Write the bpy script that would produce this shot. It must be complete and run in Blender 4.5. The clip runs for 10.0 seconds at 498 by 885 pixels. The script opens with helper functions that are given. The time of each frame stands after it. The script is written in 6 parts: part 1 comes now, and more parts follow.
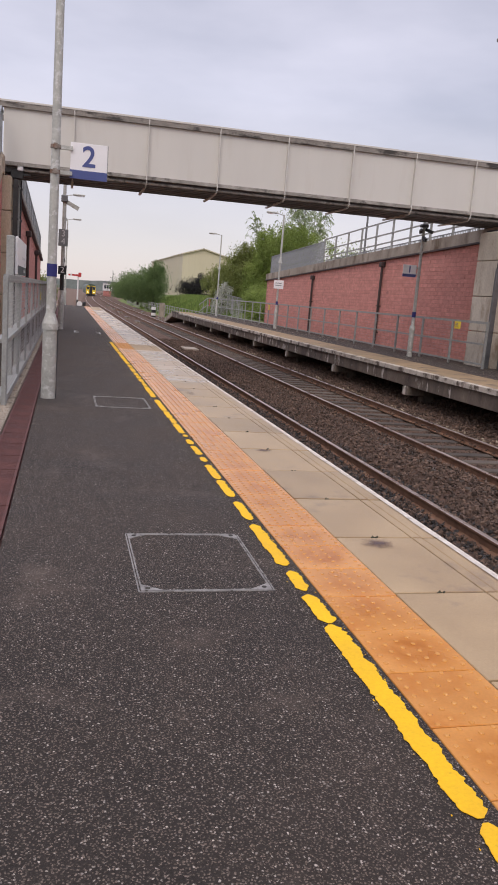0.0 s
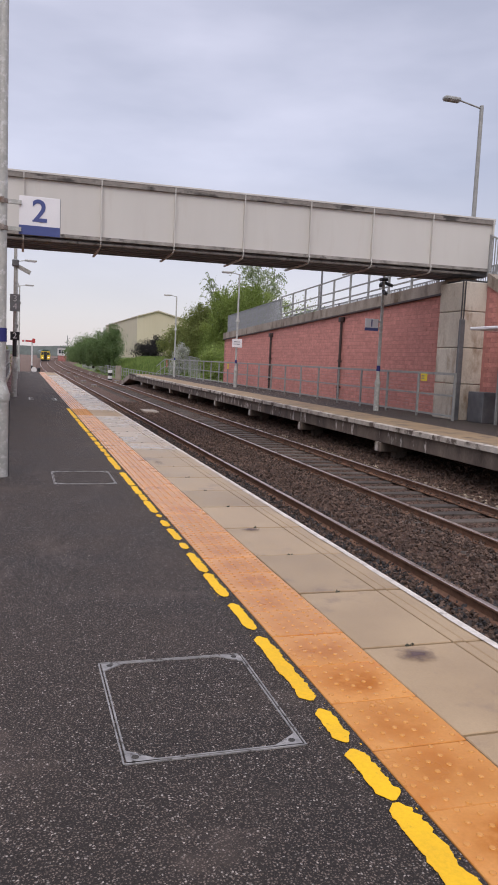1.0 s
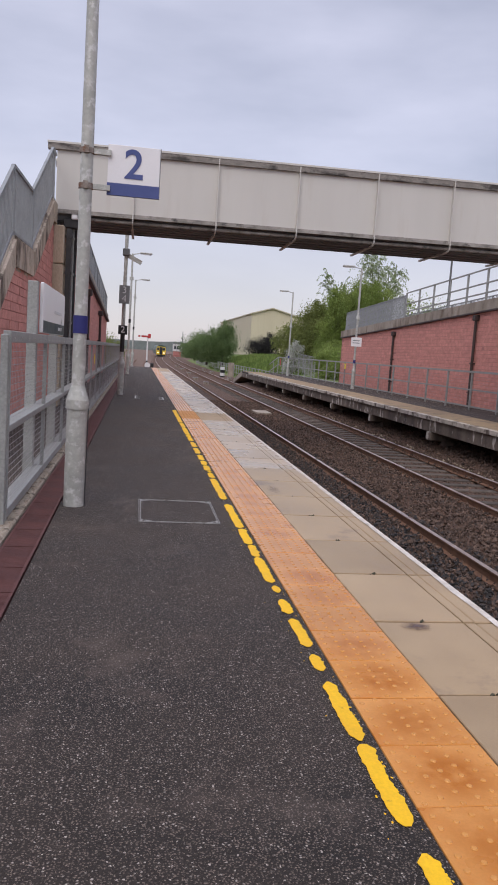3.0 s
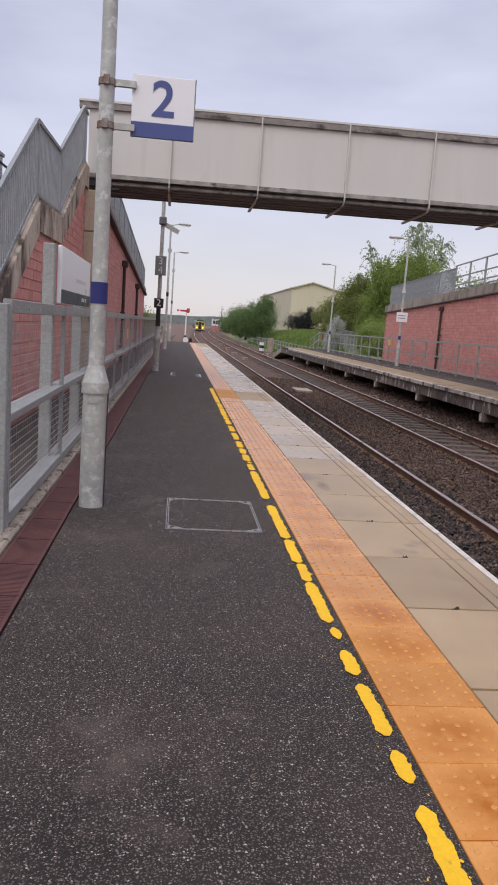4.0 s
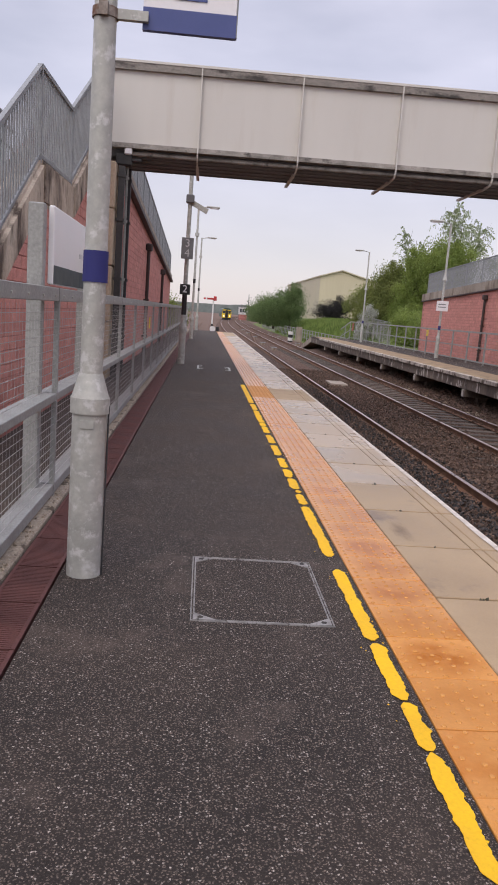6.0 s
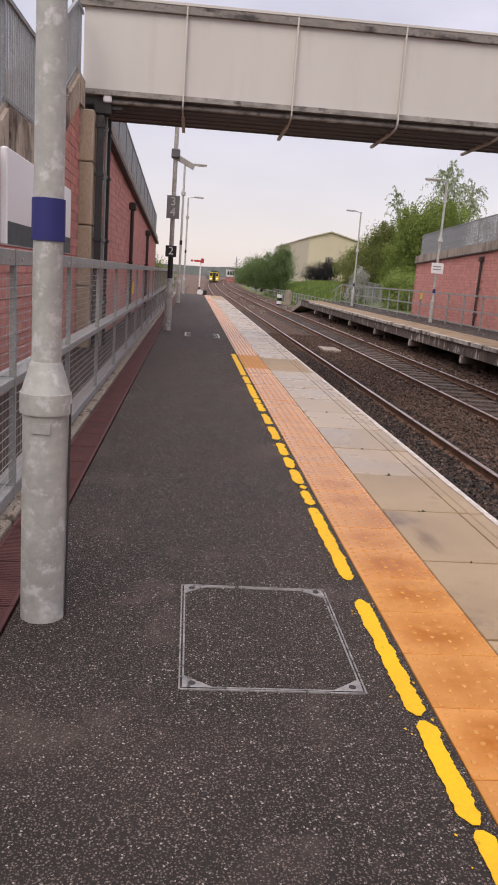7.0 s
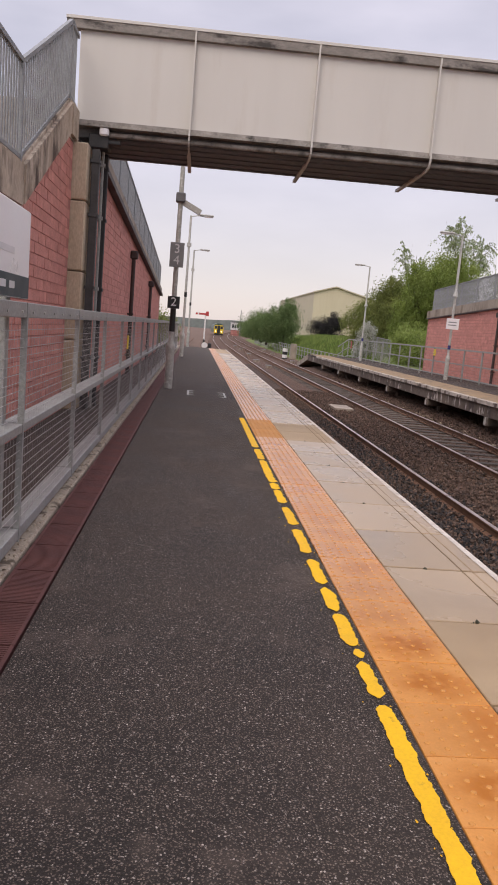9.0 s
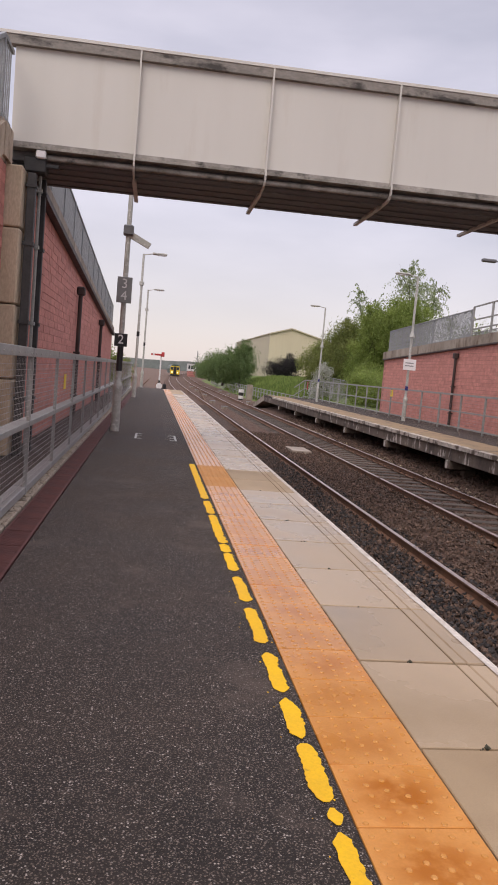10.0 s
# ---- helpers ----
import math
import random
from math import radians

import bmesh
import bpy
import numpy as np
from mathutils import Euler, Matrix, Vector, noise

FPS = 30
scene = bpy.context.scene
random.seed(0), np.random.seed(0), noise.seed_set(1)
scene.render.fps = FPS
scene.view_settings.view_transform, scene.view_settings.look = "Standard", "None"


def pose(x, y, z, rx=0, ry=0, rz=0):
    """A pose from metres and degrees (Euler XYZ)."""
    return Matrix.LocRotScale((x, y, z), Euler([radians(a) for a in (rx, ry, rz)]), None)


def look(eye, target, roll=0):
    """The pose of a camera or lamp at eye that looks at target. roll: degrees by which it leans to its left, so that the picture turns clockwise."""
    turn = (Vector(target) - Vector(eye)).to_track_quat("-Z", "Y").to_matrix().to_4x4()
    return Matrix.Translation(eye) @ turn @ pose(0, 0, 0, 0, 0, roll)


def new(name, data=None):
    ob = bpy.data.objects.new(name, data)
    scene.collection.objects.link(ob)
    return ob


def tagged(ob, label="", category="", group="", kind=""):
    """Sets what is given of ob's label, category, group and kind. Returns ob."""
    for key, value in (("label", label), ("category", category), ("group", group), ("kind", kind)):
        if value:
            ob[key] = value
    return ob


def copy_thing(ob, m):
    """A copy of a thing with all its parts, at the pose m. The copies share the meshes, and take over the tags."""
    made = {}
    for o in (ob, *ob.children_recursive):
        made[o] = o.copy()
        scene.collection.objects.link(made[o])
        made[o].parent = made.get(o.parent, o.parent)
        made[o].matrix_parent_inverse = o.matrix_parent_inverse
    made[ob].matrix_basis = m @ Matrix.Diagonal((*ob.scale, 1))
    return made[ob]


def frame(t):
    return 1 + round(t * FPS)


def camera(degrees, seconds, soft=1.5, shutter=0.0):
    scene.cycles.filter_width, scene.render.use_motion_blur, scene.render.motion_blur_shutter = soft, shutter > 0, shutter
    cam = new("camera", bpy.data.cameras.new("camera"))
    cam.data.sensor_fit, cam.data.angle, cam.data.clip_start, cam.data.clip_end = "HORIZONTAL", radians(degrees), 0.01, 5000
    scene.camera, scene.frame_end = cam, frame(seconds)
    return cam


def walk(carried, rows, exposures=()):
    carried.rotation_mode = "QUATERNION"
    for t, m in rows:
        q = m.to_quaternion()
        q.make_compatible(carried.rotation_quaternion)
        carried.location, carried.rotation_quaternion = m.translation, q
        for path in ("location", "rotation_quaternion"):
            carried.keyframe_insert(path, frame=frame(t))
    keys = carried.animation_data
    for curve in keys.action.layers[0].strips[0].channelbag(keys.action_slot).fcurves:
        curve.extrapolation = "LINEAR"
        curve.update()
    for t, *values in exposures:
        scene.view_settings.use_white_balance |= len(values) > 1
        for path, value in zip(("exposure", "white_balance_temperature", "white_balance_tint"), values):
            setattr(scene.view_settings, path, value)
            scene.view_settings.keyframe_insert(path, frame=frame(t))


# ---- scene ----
cam = camera(36.5, 10.0, soft=1.8)
PATH = [
    (0, (-2.436, 1.338, 1.42), (-1.953, 3.243, 1.051), 4.7),
    (0.5, (-2.411, 1.827, 1.375), (-1.849, 3.723, 1.078), 3.6),
    (1, (-2.407, 2.291, 1.411), (-1.825, 4.193, 1.199), 2.6),
    (1.5, (-2.305, 2.808, 1.431), (-1.759, 4.717, 1.199), 2.0),
    (2, (-2.29, 3.358, 1.418), (-1.775, 5.275, 1.178), 2.2),
    (2.5, (-2.206, 3.906, 1.403), (-1.79, 5.849, 1.173), 2.8),
    (3, (-2.112, 4.447, 1.433), (-1.811, 6.41, 1.2005), 3.8),
    (3.2, (-2.132, 4.649, 1.44), (-1.877, 6.618, 1.2035), 4.2),
    (4.3, (-2.015, 5.797, 1.417), (-1.811, 7.762, 1.101), 4.1),
    (4.5, (-2.055, 5.964, 1.411), (-1.777, 7.922, 1.112), 4.5),
    (5, (-2.113, 6.404, 1.401), (-1.959, 8.382, 1.149), 3.2),
    (5.5, (-2.057, 6.887, 1.44), (-1.976, 8.866, 1.164), 3.1),
    (5.7, (-2.065, 7.059, 1.416), (-1.934, 9.033, 1.123), 4.2),
    (6.8, (-2.07, 8.026, 1.442), (-1.918, 9.973, 1.008), 4.6),
    (7, (-2.077, 8.206, 1.439), (-1.9, 10.151, 1.01), 4.3),
    (7.5, (-2.145, 8.663, 1.436), (-1.879, 10.611, 1.07), 3.7),
    (8, (-2.11, 9.122, 1.406), (-1.836, 11.076, 1.08), 3.6),
    (8.5, (-2.052, 9.593, 1.426), (-1.823, 11.554, 1.111), 4.4),
    (9, (-2.064, 10.066, 1.446), (-1.902, 12.037, 1.15), 4.9),
    (9.5, (-1.96, 10.569, 1.45), (-1.862, 12.549, 1.188), 4.5),
    (10, (-1.901, 11.056, 1.417), (-1.634, 13.03, 1.237), 5.0),
]
walk(cam, [(t, look(eye, target, roll)) for t, eye, target, roll in PATH],
     exposures=((0.0, 0.02, 6900, 13), (1, -0.02, 6600, 12), (3, -0.09, 6500, 12), (4.5, 0.01, 6600, 12), (5.5, 0.03, 6650, 13), (7.5, 0.11, 7200, 15), (10.0, 0.05, 7100, 15)))

# ---- light ----
world = bpy.data.worlds.new("overcast_sky")
scene.world = world
world.use_nodes = True
wn, wl = world.node_tree.nodes, world.node_tree.links
wn.clear()
w_out = wn.new("ShaderNodeOutputWorld")
w_sky = wn.new("ShaderNodeTexSky")
w_sky.sky_type, w_sky.sun_disc = "NISHITA", False
w_sky.sun_elevation, w_sky.sun_rotation = radians(48), radians(200)
w_sky_bg = wn.new("ShaderNodeBackground")
w_sky_bg.inputs[1].default_value = 0.03
wl.new(w_sky.outputs[0], w_sky_bg.inputs[0])
w_co = wn.new("ShaderNodeTexCoord")
w_map = wn.new("ShaderNodeMapping")
w_map.inputs["Scale"].default_value = (1.0, 1.0, 3.2)
wl.new(w_co.outputs["Generated"], w_map.inputs[0])
w_noise = wn.new("ShaderNodeTexNoise")
w_noise.inputs["Scale"].default_value, w_noise.inputs["Detail"].default_value = 2.2, 5
w_noise.inputs["Roughness"].default_value = 0.5
wl.new(w_map.outputs[0], w_noise.inputs["Vector"])
w_ramp = wn.new("ShaderNodeValToRGB")
w_ramp.color_ramp.elements[0].position, w_ramp.color_ramp.elements[0].color = 0.37, (0.47, 0.49, 0.61, 1)
w_ramp.color_ramp.elements[1].position, w_ramp.color_ramp.elements[1].color = 0.64, (0.69, 0.70, 0.84, 1)
wl.new(w_noise.outputs[0], w_ramp.inputs[0])
w_sep = wn.new("ShaderNodeSeparateXYZ")
wl.new(w_co.outputs["Generated"], w_sep.inputs[0])
w_hor = wn.new("ShaderNodeMapRange")
w_hor.inputs["From Min"].default_value, w_hor.inputs["From Max"].default_value = 0.0, 0.24
w_hor.inputs["To Min"].default_value, w_hor.inputs["To Max"].default_value = 1.0, 0.0
wl.new(w_sep.outputs["Z"], w_hor.inputs["Value"])
w_mix = wn.new("ShaderNodeMix")
w_mix.data_type = "RGBA"
wl.new(w_hor.outputs[0], w_mix.inputs["Factor"])
wl.new(w_ramp.outputs[0], w_mix.inputs[6])
w_mix.inputs[7].default_value = (0.695, 0.652, 0.690, 1)
w_zen = wn.new("ShaderNodeMapRange")  # an overcast sky is brightest overhead
w_zen.inputs["From Min"].default_value, w_zen.inputs["From Max"].default_value = 0.45, 0.95
w_zen.inputs["To Min"].default_value, w_zen.inputs["To Max"].default_value = 0.90, 1.98
wl.new(w_sep.outputs["Z"], w_zen.inputs["Value"])
w_cloud = wn.new("ShaderNodeBackground")
wl.new(w_zen.outputs[0], w_cloud.inputs[1])
wl.new(w_mix.outputs[2], w_cloud.inputs[0])
w_add = wn.new("ShaderNodeAddShader")
wl.new(w_sky_bg.outputs[0], w_add.inputs[0])
wl.new(w_cloud.outputs[0], w_add.inputs[1])
wl.new(w_add.outputs[0], w_out.inputs[0])

sun_data = bpy.data.lights.new("sun", "SUN")
sun_data.energy, sun_data.angle, sun_data.color = 1.3, radians(40), (1.0, 0.95, 0.88)
sun = new("sun", sun_data)
sun.matrix_world = look((-20, -40, 60), (0, 10, 0))


# ---- materials ----
def surface(name, dark, light, scale=3.0, rough=0.8, metal=0.0, grain=60.0, bump=0.2, bump_size=0.004, spread=(0.3, 0.7), fleck=None, stain=None, by_object=0.0, by_island=0.0, stretch=(1, 1, 1), rough_var=0.1, contrast=0.4, chips=None, leafy=0.0, graze=None, mirror_heart=None):
    """Two-scale noise between dark and light; fleck: (colour, scale, share); stain: (colour, scale, low, high)."""
    m = bpy.data.materials.new(name)
    m.use_nodes = True
    n, l = m.node_tree.nodes, m.node_tree.links
    b = n["Principled BSDF"]
    co = n.new("ShaderNodeTexCoord")
    mp = n.new("ShaderNodeMapping")
    mp.inputs["Scale"].default_value = stretch
    l.new(co.outputs["Object"], mp.inputs[0])
    vec = mp.outputs[0]
    info = n.new("ShaderNodeObjectInfo")
    if by_object:
        off = n.new("ShaderNodeVectorMath")
        off.operation = "ADD"
        l.new(mp.outputs[0], off.inputs[0])
        mul = n.new("ShaderNodeMath")
        mul.operation, mul.inputs[1].default_value = "MULTIPLY", 37.0
        l.new(info.outputs["Random"], mul.inputs[0])
        l.new(mul.outputs[0], off.inputs[1])
        vec = off.outputs[0]

    def noise_node(s, detail=4, rg=0.55):
        t = n.new("ShaderNodeTexNoise")
        t.inputs["Scale"].default_value, t.inputs["Detail"].default_value, t.inputs["Roughness"].default_value = s, detail, rg
        l.new(vec, t.inputs["Vector"])
        return t.outputs[0]

    def ranged(v, lo, hi, a=0.0, z=1.0):
        r = n.new("ShaderNodeMapRange")
        r.inputs["From Min"].default_value, r.inputs["From Max"].default_value = lo, hi
        r.inputs["To Min"].default_value, r.inputs["To Max"].default_value = a, z
        l.new(v, r.inputs["Value"])
        return r.outputs[0]

    def mixed(f, a, c, mode="MIX"):
        x = n.new("ShaderNodeMix")
        x.data_type, x.blend_type = "RGBA", mode
        for sock, val in ((x.inputs["Factor"], f), (x.inputs[6], a), (x.inputs[7], c)):
            if isinstance(val, (int, float)):
                sock.default_value = val
            elif isinstance(val, tuple):
                sock.default_value = (*val, 1)
            else:
                l.new(val, sock)
        return x.outputs[2]

    big, fine = noise_node(scale), noise_node(grain, 3, 0.6)
    col = mixed(ranged(big, *spread), dark, light)
    col = mixed(contrast, col, mixed(ranged(fine, 0.3, 0.7), (0.55, 0.55, 0.55), (1.3, 1.3, 1.3)), "MULTIPLY")
    for fleck in [f for f in (chips, fleck) if f]:
        v = n.new("ShaderNodeTexVoronoi")
        v.inputs["Scale"].default_value = fleck[1]
        warp = n.new("ShaderNodeTexNoise")
        warp.inputs["Scale"].default_value, warp.inputs["Detail"].default_value = fleck[1] * 1.6, 2
        l.new(vec, warp.inputs["Vector"])
        shift = n.new("ShaderNodeVectorMath")
        shift.operation, shift.inputs[3].default_value = "SCALE", 1.1 / fleck[1]
        l.new(warp.outputs["Color"], shift.inputs[0])
        moved = n.new("ShaderNodeVectorMath")
        l.new(vec, moved.inputs[0])
        l.new(shift.outputs[0], moved.inputs[1])
        l.new(moved.outputs[0], v.inputs["Vector"])
        pick = n.new("ShaderNodeSeparateColor")
        l.new(v.outputs["Color"], pick.inputs[0])
        near = ranged(v.outputs["Distance"], 0.42, 0.3)
        chosen = ranged(pick.outputs[0], 1 - fleck[2], 1 - fleck[2] + 0.02)
        both = n.new("ShaderNodeMath")
        both.operation = "MULTIPLY"
        l.new(near, both.inputs[0])
        l.new(chosen, both.inputs[1])
        col = mixed(both.outputs[0], col, mixed(pick.outputs[1], tuple(c * 0.4 for c in fleck[0]), fleck[0]))
    if stain:
        col = mixed(ranged(noise_node(stain[1], 6, 0.65), stain[2], stain[3]), col, stain[0])
    # Darkens tile middles, a painted stand-in for the footbridge's reflection.
    if mirror_heart:
        length = n.new("ShaderNodeVectorMath")
        length.operation = "LENGTH"
        l.new(co.outputs["Object"], length.inputs[0])
        ring = ranged(length.outputs["Value"], 0.21, 0.07)
        dose = ranged(info.outputs["Random"], 0.0, 0.8, 0.15, mirror_heart[1])
        rag = ranged(noise_node(9, 4, 0.6), 0.26, 0.55)
        for other in (dose, rag):
            times = n.new("ShaderNodeMath")
            times.operation = "MULTIPLY"
            l.new(ring, times.inputs[0])
            l.new(other, times.inputs[1])
            ring = times.outputs[0]
        col = mixed(ring, col, mirror_heart[0])
    for amount, src in ((by_object, info.outputs["Random"]), (by_island, None)):
        if amount:
            if src is None:
                src = n.new("ShaderNodeNewGeometry").outputs["Random Per Island"]
            grey = ranged(src, 0, 1, 1 - amount, 1 + amount)
            col = mixed(1.0, col, grey, "MULTIPLY")
    l.new(col, b.inputs["Base Color"])
    l.new(ranged(big, 0.3, 0.7, max(rough - rough_var, 0.05), min(rough + rough_var, 1)), b.inputs["Roughness"])
    b.inputs["Metallic"].default_value = metal
    if graze:
        lw = n.new("ShaderNodeLayerWeight")
        lw.inputs["Blend"].default_value = 0.5
        l.new(ranged(lw.outputs["Facing"], 0.62, 0.87, *graze), b.inputs["Specular IOR Level"])
    if leafy:
        tr = n.new("ShaderNodeBsdfTranslucent")
        l.new(col, tr.inputs["Color"])
        ms = n.new("ShaderNodeMixShader")
        ms.inputs[0].default_value = leafy
        l.new(b.outputs[0], ms.inputs[1])
        l.new(tr.outputs[0], ms.inputs[2])
        l.new(ms.outputs[0], n["Material Output"].inputs["Surface"])
    if bump:
        bp = n.new("ShaderNodeBump")
        bp.inputs["Strength"].default_value, bp.inputs["Distance"].default_value = bump, bump_size
        l.new(fine, bp.inputs["Height"])
        l.new(bp.outputs[0], b.inputs["Normal"])
    return m


def brick_surface(name):
    """Rock-faced red brick in courses of 75 mm, for walls that stay far off; u runs along y."""
    m = surface(name, (0.44, 0.17, 0.15), (0.55, 0.24, 0.21), 1.2, 0.85, bump=0.3, stain=((0.36, 0.17, 0.14), 2.5, 0.52, 0.75))
    n, l = m.node_tree.nodes, m.node_tree.links
    b = n["Principled BSDF"]
    src = b.inputs["Base Color"].links[0].from_socket
    co = n.new("ShaderNodeTexCoord")
    sep = n.new("ShaderNodeSeparateXYZ")
    cmb = n.new("ShaderNodeCombineXYZ")
    l.new(co.outputs["Object"], sep.inputs[0])
    l.new(sep.outputs["Y"], cmb.inputs["X"])
    l.new(sep.outputs["Z"], cmb.inputs["Y"])
    br = n.new("ShaderNodeTexBrick")
    br.inputs["Scale"].default_value = 1.0
    for key, val in (("Mortar Size", 0.009), ("Mortar Smooth", 0.25), ("Brick Width", 0.45), ("Row Height", 0.15)):
        br.inputs[key].default_value = val
    br.inputs["Color1"].default_value, br.inputs["Color2"].default_value = (0.8, 0.8, 0.8, 1), (1.2, 1.15, 1.12, 1)
    br.inputs["Mortar"].default_value = (0.62, 0.55, 0.55, 1)
    l.new(cmb.outputs[0], br.inputs["Vector"])
    x = n.new("ShaderNodeMix")
    x.data_type, x.blend_type, x.inputs["Factor"].default_value = "RGBA", "MULTIPLY", 1.0
    l.new(src, x.inputs[6])
    l.new(br.outputs["Color"], x.inputs[7])
    l.new(x.outputs[2], b.inputs["Base Color"])
    bp = n.new("ShaderNodeBump")
    bp.inputs["Strength"].default_value, bp.inputs["Distance"].default_value, bp.invert = 0.7, 0.015, True
    l.new(br.outputs["Fac"], bp.inputs["Height"])
    l.new(bp.outputs[0], b.inputs["Normal"])
    return m


def glow(name, colour, strength):
    m = bpy.data.materials.new(name)
    m.use_nodes = True
    b = m.node_tree.nodes["Principled BSDF"]
    b.inputs["Base Color"].default_value = (*colour, 1)
    b.inputs["Emission Color"].default_value, b.inputs["Emission Strength"].default_value = (*colour, 1), strength
    return m


def glass(name, tint=(0.05, 0.06, 0.07)):
    m = bpy.data.materials.new(name)
    m.use_nodes = True
    b = m.node_tree.nodes["Principled BSDF"]
    b.inputs["Base Color"].default_value, b.inputs["Roughness"].default_value = (*tint, 1), 0.06
    return m


ASPHALT = surface("asphalt", (0.0190, 0.0147, 0.0120), (0.0530, 0.0402, 0.0325), 1.1, 0.8, grain=120, bump=1.0, bump_size=0.013, contrast=1.0,
                  chips=((0.245, 0.189, 0.154), 120, 0.95), fleck=((0.60, 0.52, 0.455), 105, 0.13), stain=((0.150, 0.112, 0.090), 1.7, 0.56, 0.86))
ASPHALT.node_tree.nodes["Principled BSDF"].inputs["Specular IOR Level"].default_value = 0.34
FAR_NOSE = surface("worn_far_nosing", (0.40, 0.34, 0.275), (0.66, 0.60, 0.52), 3, 0.8, grain=60, bump=0.3, stain=((0.12, 0.09, 0.068), 2.6, 0.50, 0.60))
KERB = surface("gravelly_kerb_concrete", (0.26, 0.205, 0.150), (0.50, 0.42, 0.325), 5, 0.9, grain=70, bump=1.0, bump_size=0.012, contrast=0.8, chips=((0.58, 0.51, 0.43), 90, 0.5), stain=((0.10, 0.075, 0.052), 5, 0.53, 0.62))
# The deep orange middle puts the bridge's dark reflection into the tile colour.
ORANGE_TILE = surface("orange_tactile_concrete", (0.560, 0.228, 0.047), (0.665, 0.300, 0.084), 2.6, 0.33, grain=90, bump=0.03, by_object=0.07, contrast=0.16, graze=(0.05, 1.0),
                      stain=((0.50, 0.155, 0.018), 2.2, 0.52, 0.74), mirror_heart=((0.40, 0.118, 0.006), 1.0))
BLISTER = surface("polished_blister_top", (0.56, 0.242, 0.060), (0.65, 0.310, 0.095), 6, 0.14, grain=90, bump=0.02, contrast=0.1, rough_var=0.04, graze=(0.02, 1.0))
BLISTER.node_tree.nodes["Principled BSDF"].inputs["IOR"].default_value = 2.6
MATTE_TILE = surface("matte_orange_concrete", (0.52, 0.24, 0.075), (0.60, 0.30, 0.11), 2.6, 0.85, grain=90, bump=0.25, by_object=0.06, contrast=0.16)
# Orange tile turned paler and pinker; the far sky sheen is in its colour.
FAR_TILE = surface("pink_sheen_tactile_concrete", (0.54, 0.26, 0.12), (0.64, 0.35, 0.20), 2.5, 0.38, grain=90, bump=0.05, graze=(0.05, 1.0), by_object=0.08, contrast=0.15)
for polished in (ORANGE_TILE, FAR_TILE):
    polished.node_tree.nodes["Principled BSDF"].inputs["IOR"].default_value = 2.3
SLAB_BUFF = surface("buff_concrete_slab", (0.33, 0.228, 0.130), (0.44, 0.318, 0.190), 1.8, 0.42, grain=140, bump=0.25, by_object=0.09, contrast=0.2,
                    stain=((0.19, 0.135, 0.105), 1.9, 0.60, 0.76), graze=(0.25, 0.8))
# Smoother buff slab, its colour paled for the sky sheen at grazing angles.
SLAB_SHEEN = surface("pale_sheen_smooth_slab", (0.355, 0.258, 0.160), (0.455, 0.338, 0.222), 1.8, 0.29, grain=140, bump=0.12, by_object=0.16, contrast=0.15, graze=(0.2, 0.9))
SLAB_WARM = surface("warm_worn_concrete_slab", (0.36, 0.26, 0.16), (0.46, 0.345, 0.225), 1.8, 0.8, grain=140, bump=0.2, by_object=0.07)
# Dark earth; shade behind the fence and under the platform is in its colour.
EARTH = surface("dark_shaded_earth", (0.04, 0.03, 0.024), (0.09, 0.068, 0.054), 2, 0.95, grain=30, bump=0.6, bump_size=0.02)
PIER_TAN = surface("tan_rust_stained_pier", (0.42, 0.33, 0.22), (0.62, 0.52, 0.39), 1.6, 0.8, grain=40, bump=0.25, stain=((0.20, 0.105, 0.045), 1.6, 0.54, 0.72), stretch=(1, 1, 0.35))
JOINT = surface("dark_joint", (0.030, 0.026, 0.024), (0.06, 0.052, 0.045), 8, 0.9)
YELLOW = surface("worn_yellow_line_paint", (0.80, 0.44, 0.003), (0.90, 0.52, 0.006), 3, 0.7, grain=80, bump=0.2, contrast=0.2, stain=((0.50, 0.27, 0.02), 14, 0.62, 0.72))
WHITE_LINE = surface("worn_white_edge_paint", (0.50, 0.44, 0.37), (0.74, 0.68, 0.60), 9, 0.7, grain=60, bump=0.3, stain=((0.26, 0.22, 0.18), 7, 0.58, 0.7))
GALV = surface("galvanised_steel", (0.36, 0.358, 0.325), (0.50, 0.495, 0.45), 5, 0.5, 0.12, grain=30, bump=0.05, contrast=0.25, stain=((0.60, 0.595, 0.57), 14, 0.53, 0.64))
GALV_FENCE = surface("dull_galvanised_fence", (0.275, 0.278, 0.262), (0.385, 0.388, 0.366), 5, 0.6, 0.12, grain=50, bump=0.05)
RAILING = surface("dull_blue_grey_railing", (0.235, 0.245, 0.248), (0.325, 0.338, 0.342), 4, 0.6, 0.1, grain=40, bump=0.05)
FRAME_STEEL = surface("dull_cover_frame", (0.20, 0.19, 0.18), (0.38, 0.36, 0.34), 14, 0.6, 0.2, grain=60, bump=0.2, stain=((0.07, 0.058, 0.05), 22, 0.54, 0.62))
PARAPET = surface("stained_stair_parapet", (0.36, 0.28, 0.205), (0.66, 0.56, 0.44), 2.0, 0.85, grain=40, bump=0.4, bump_size=0.01, stain=((0.085, 0.057, 0.040), 2.4, 0.46, 0.60), stretch=(1, 1, 0.45))
WIRE = surface("fence_wire", (0.36, 0.35, 0.34), (0.50, 0.49, 0.475), 6, 0.55, 0.2, bump=0)
RUST = surface("rusted_clamp", (0.20, 0.155, 0.125), (0.34, 0.30, 0.265), 20, 0.7, 0.2, grain=80, stain=((0.16, 0.065, 0.03), 14, 0.46, 0.6))
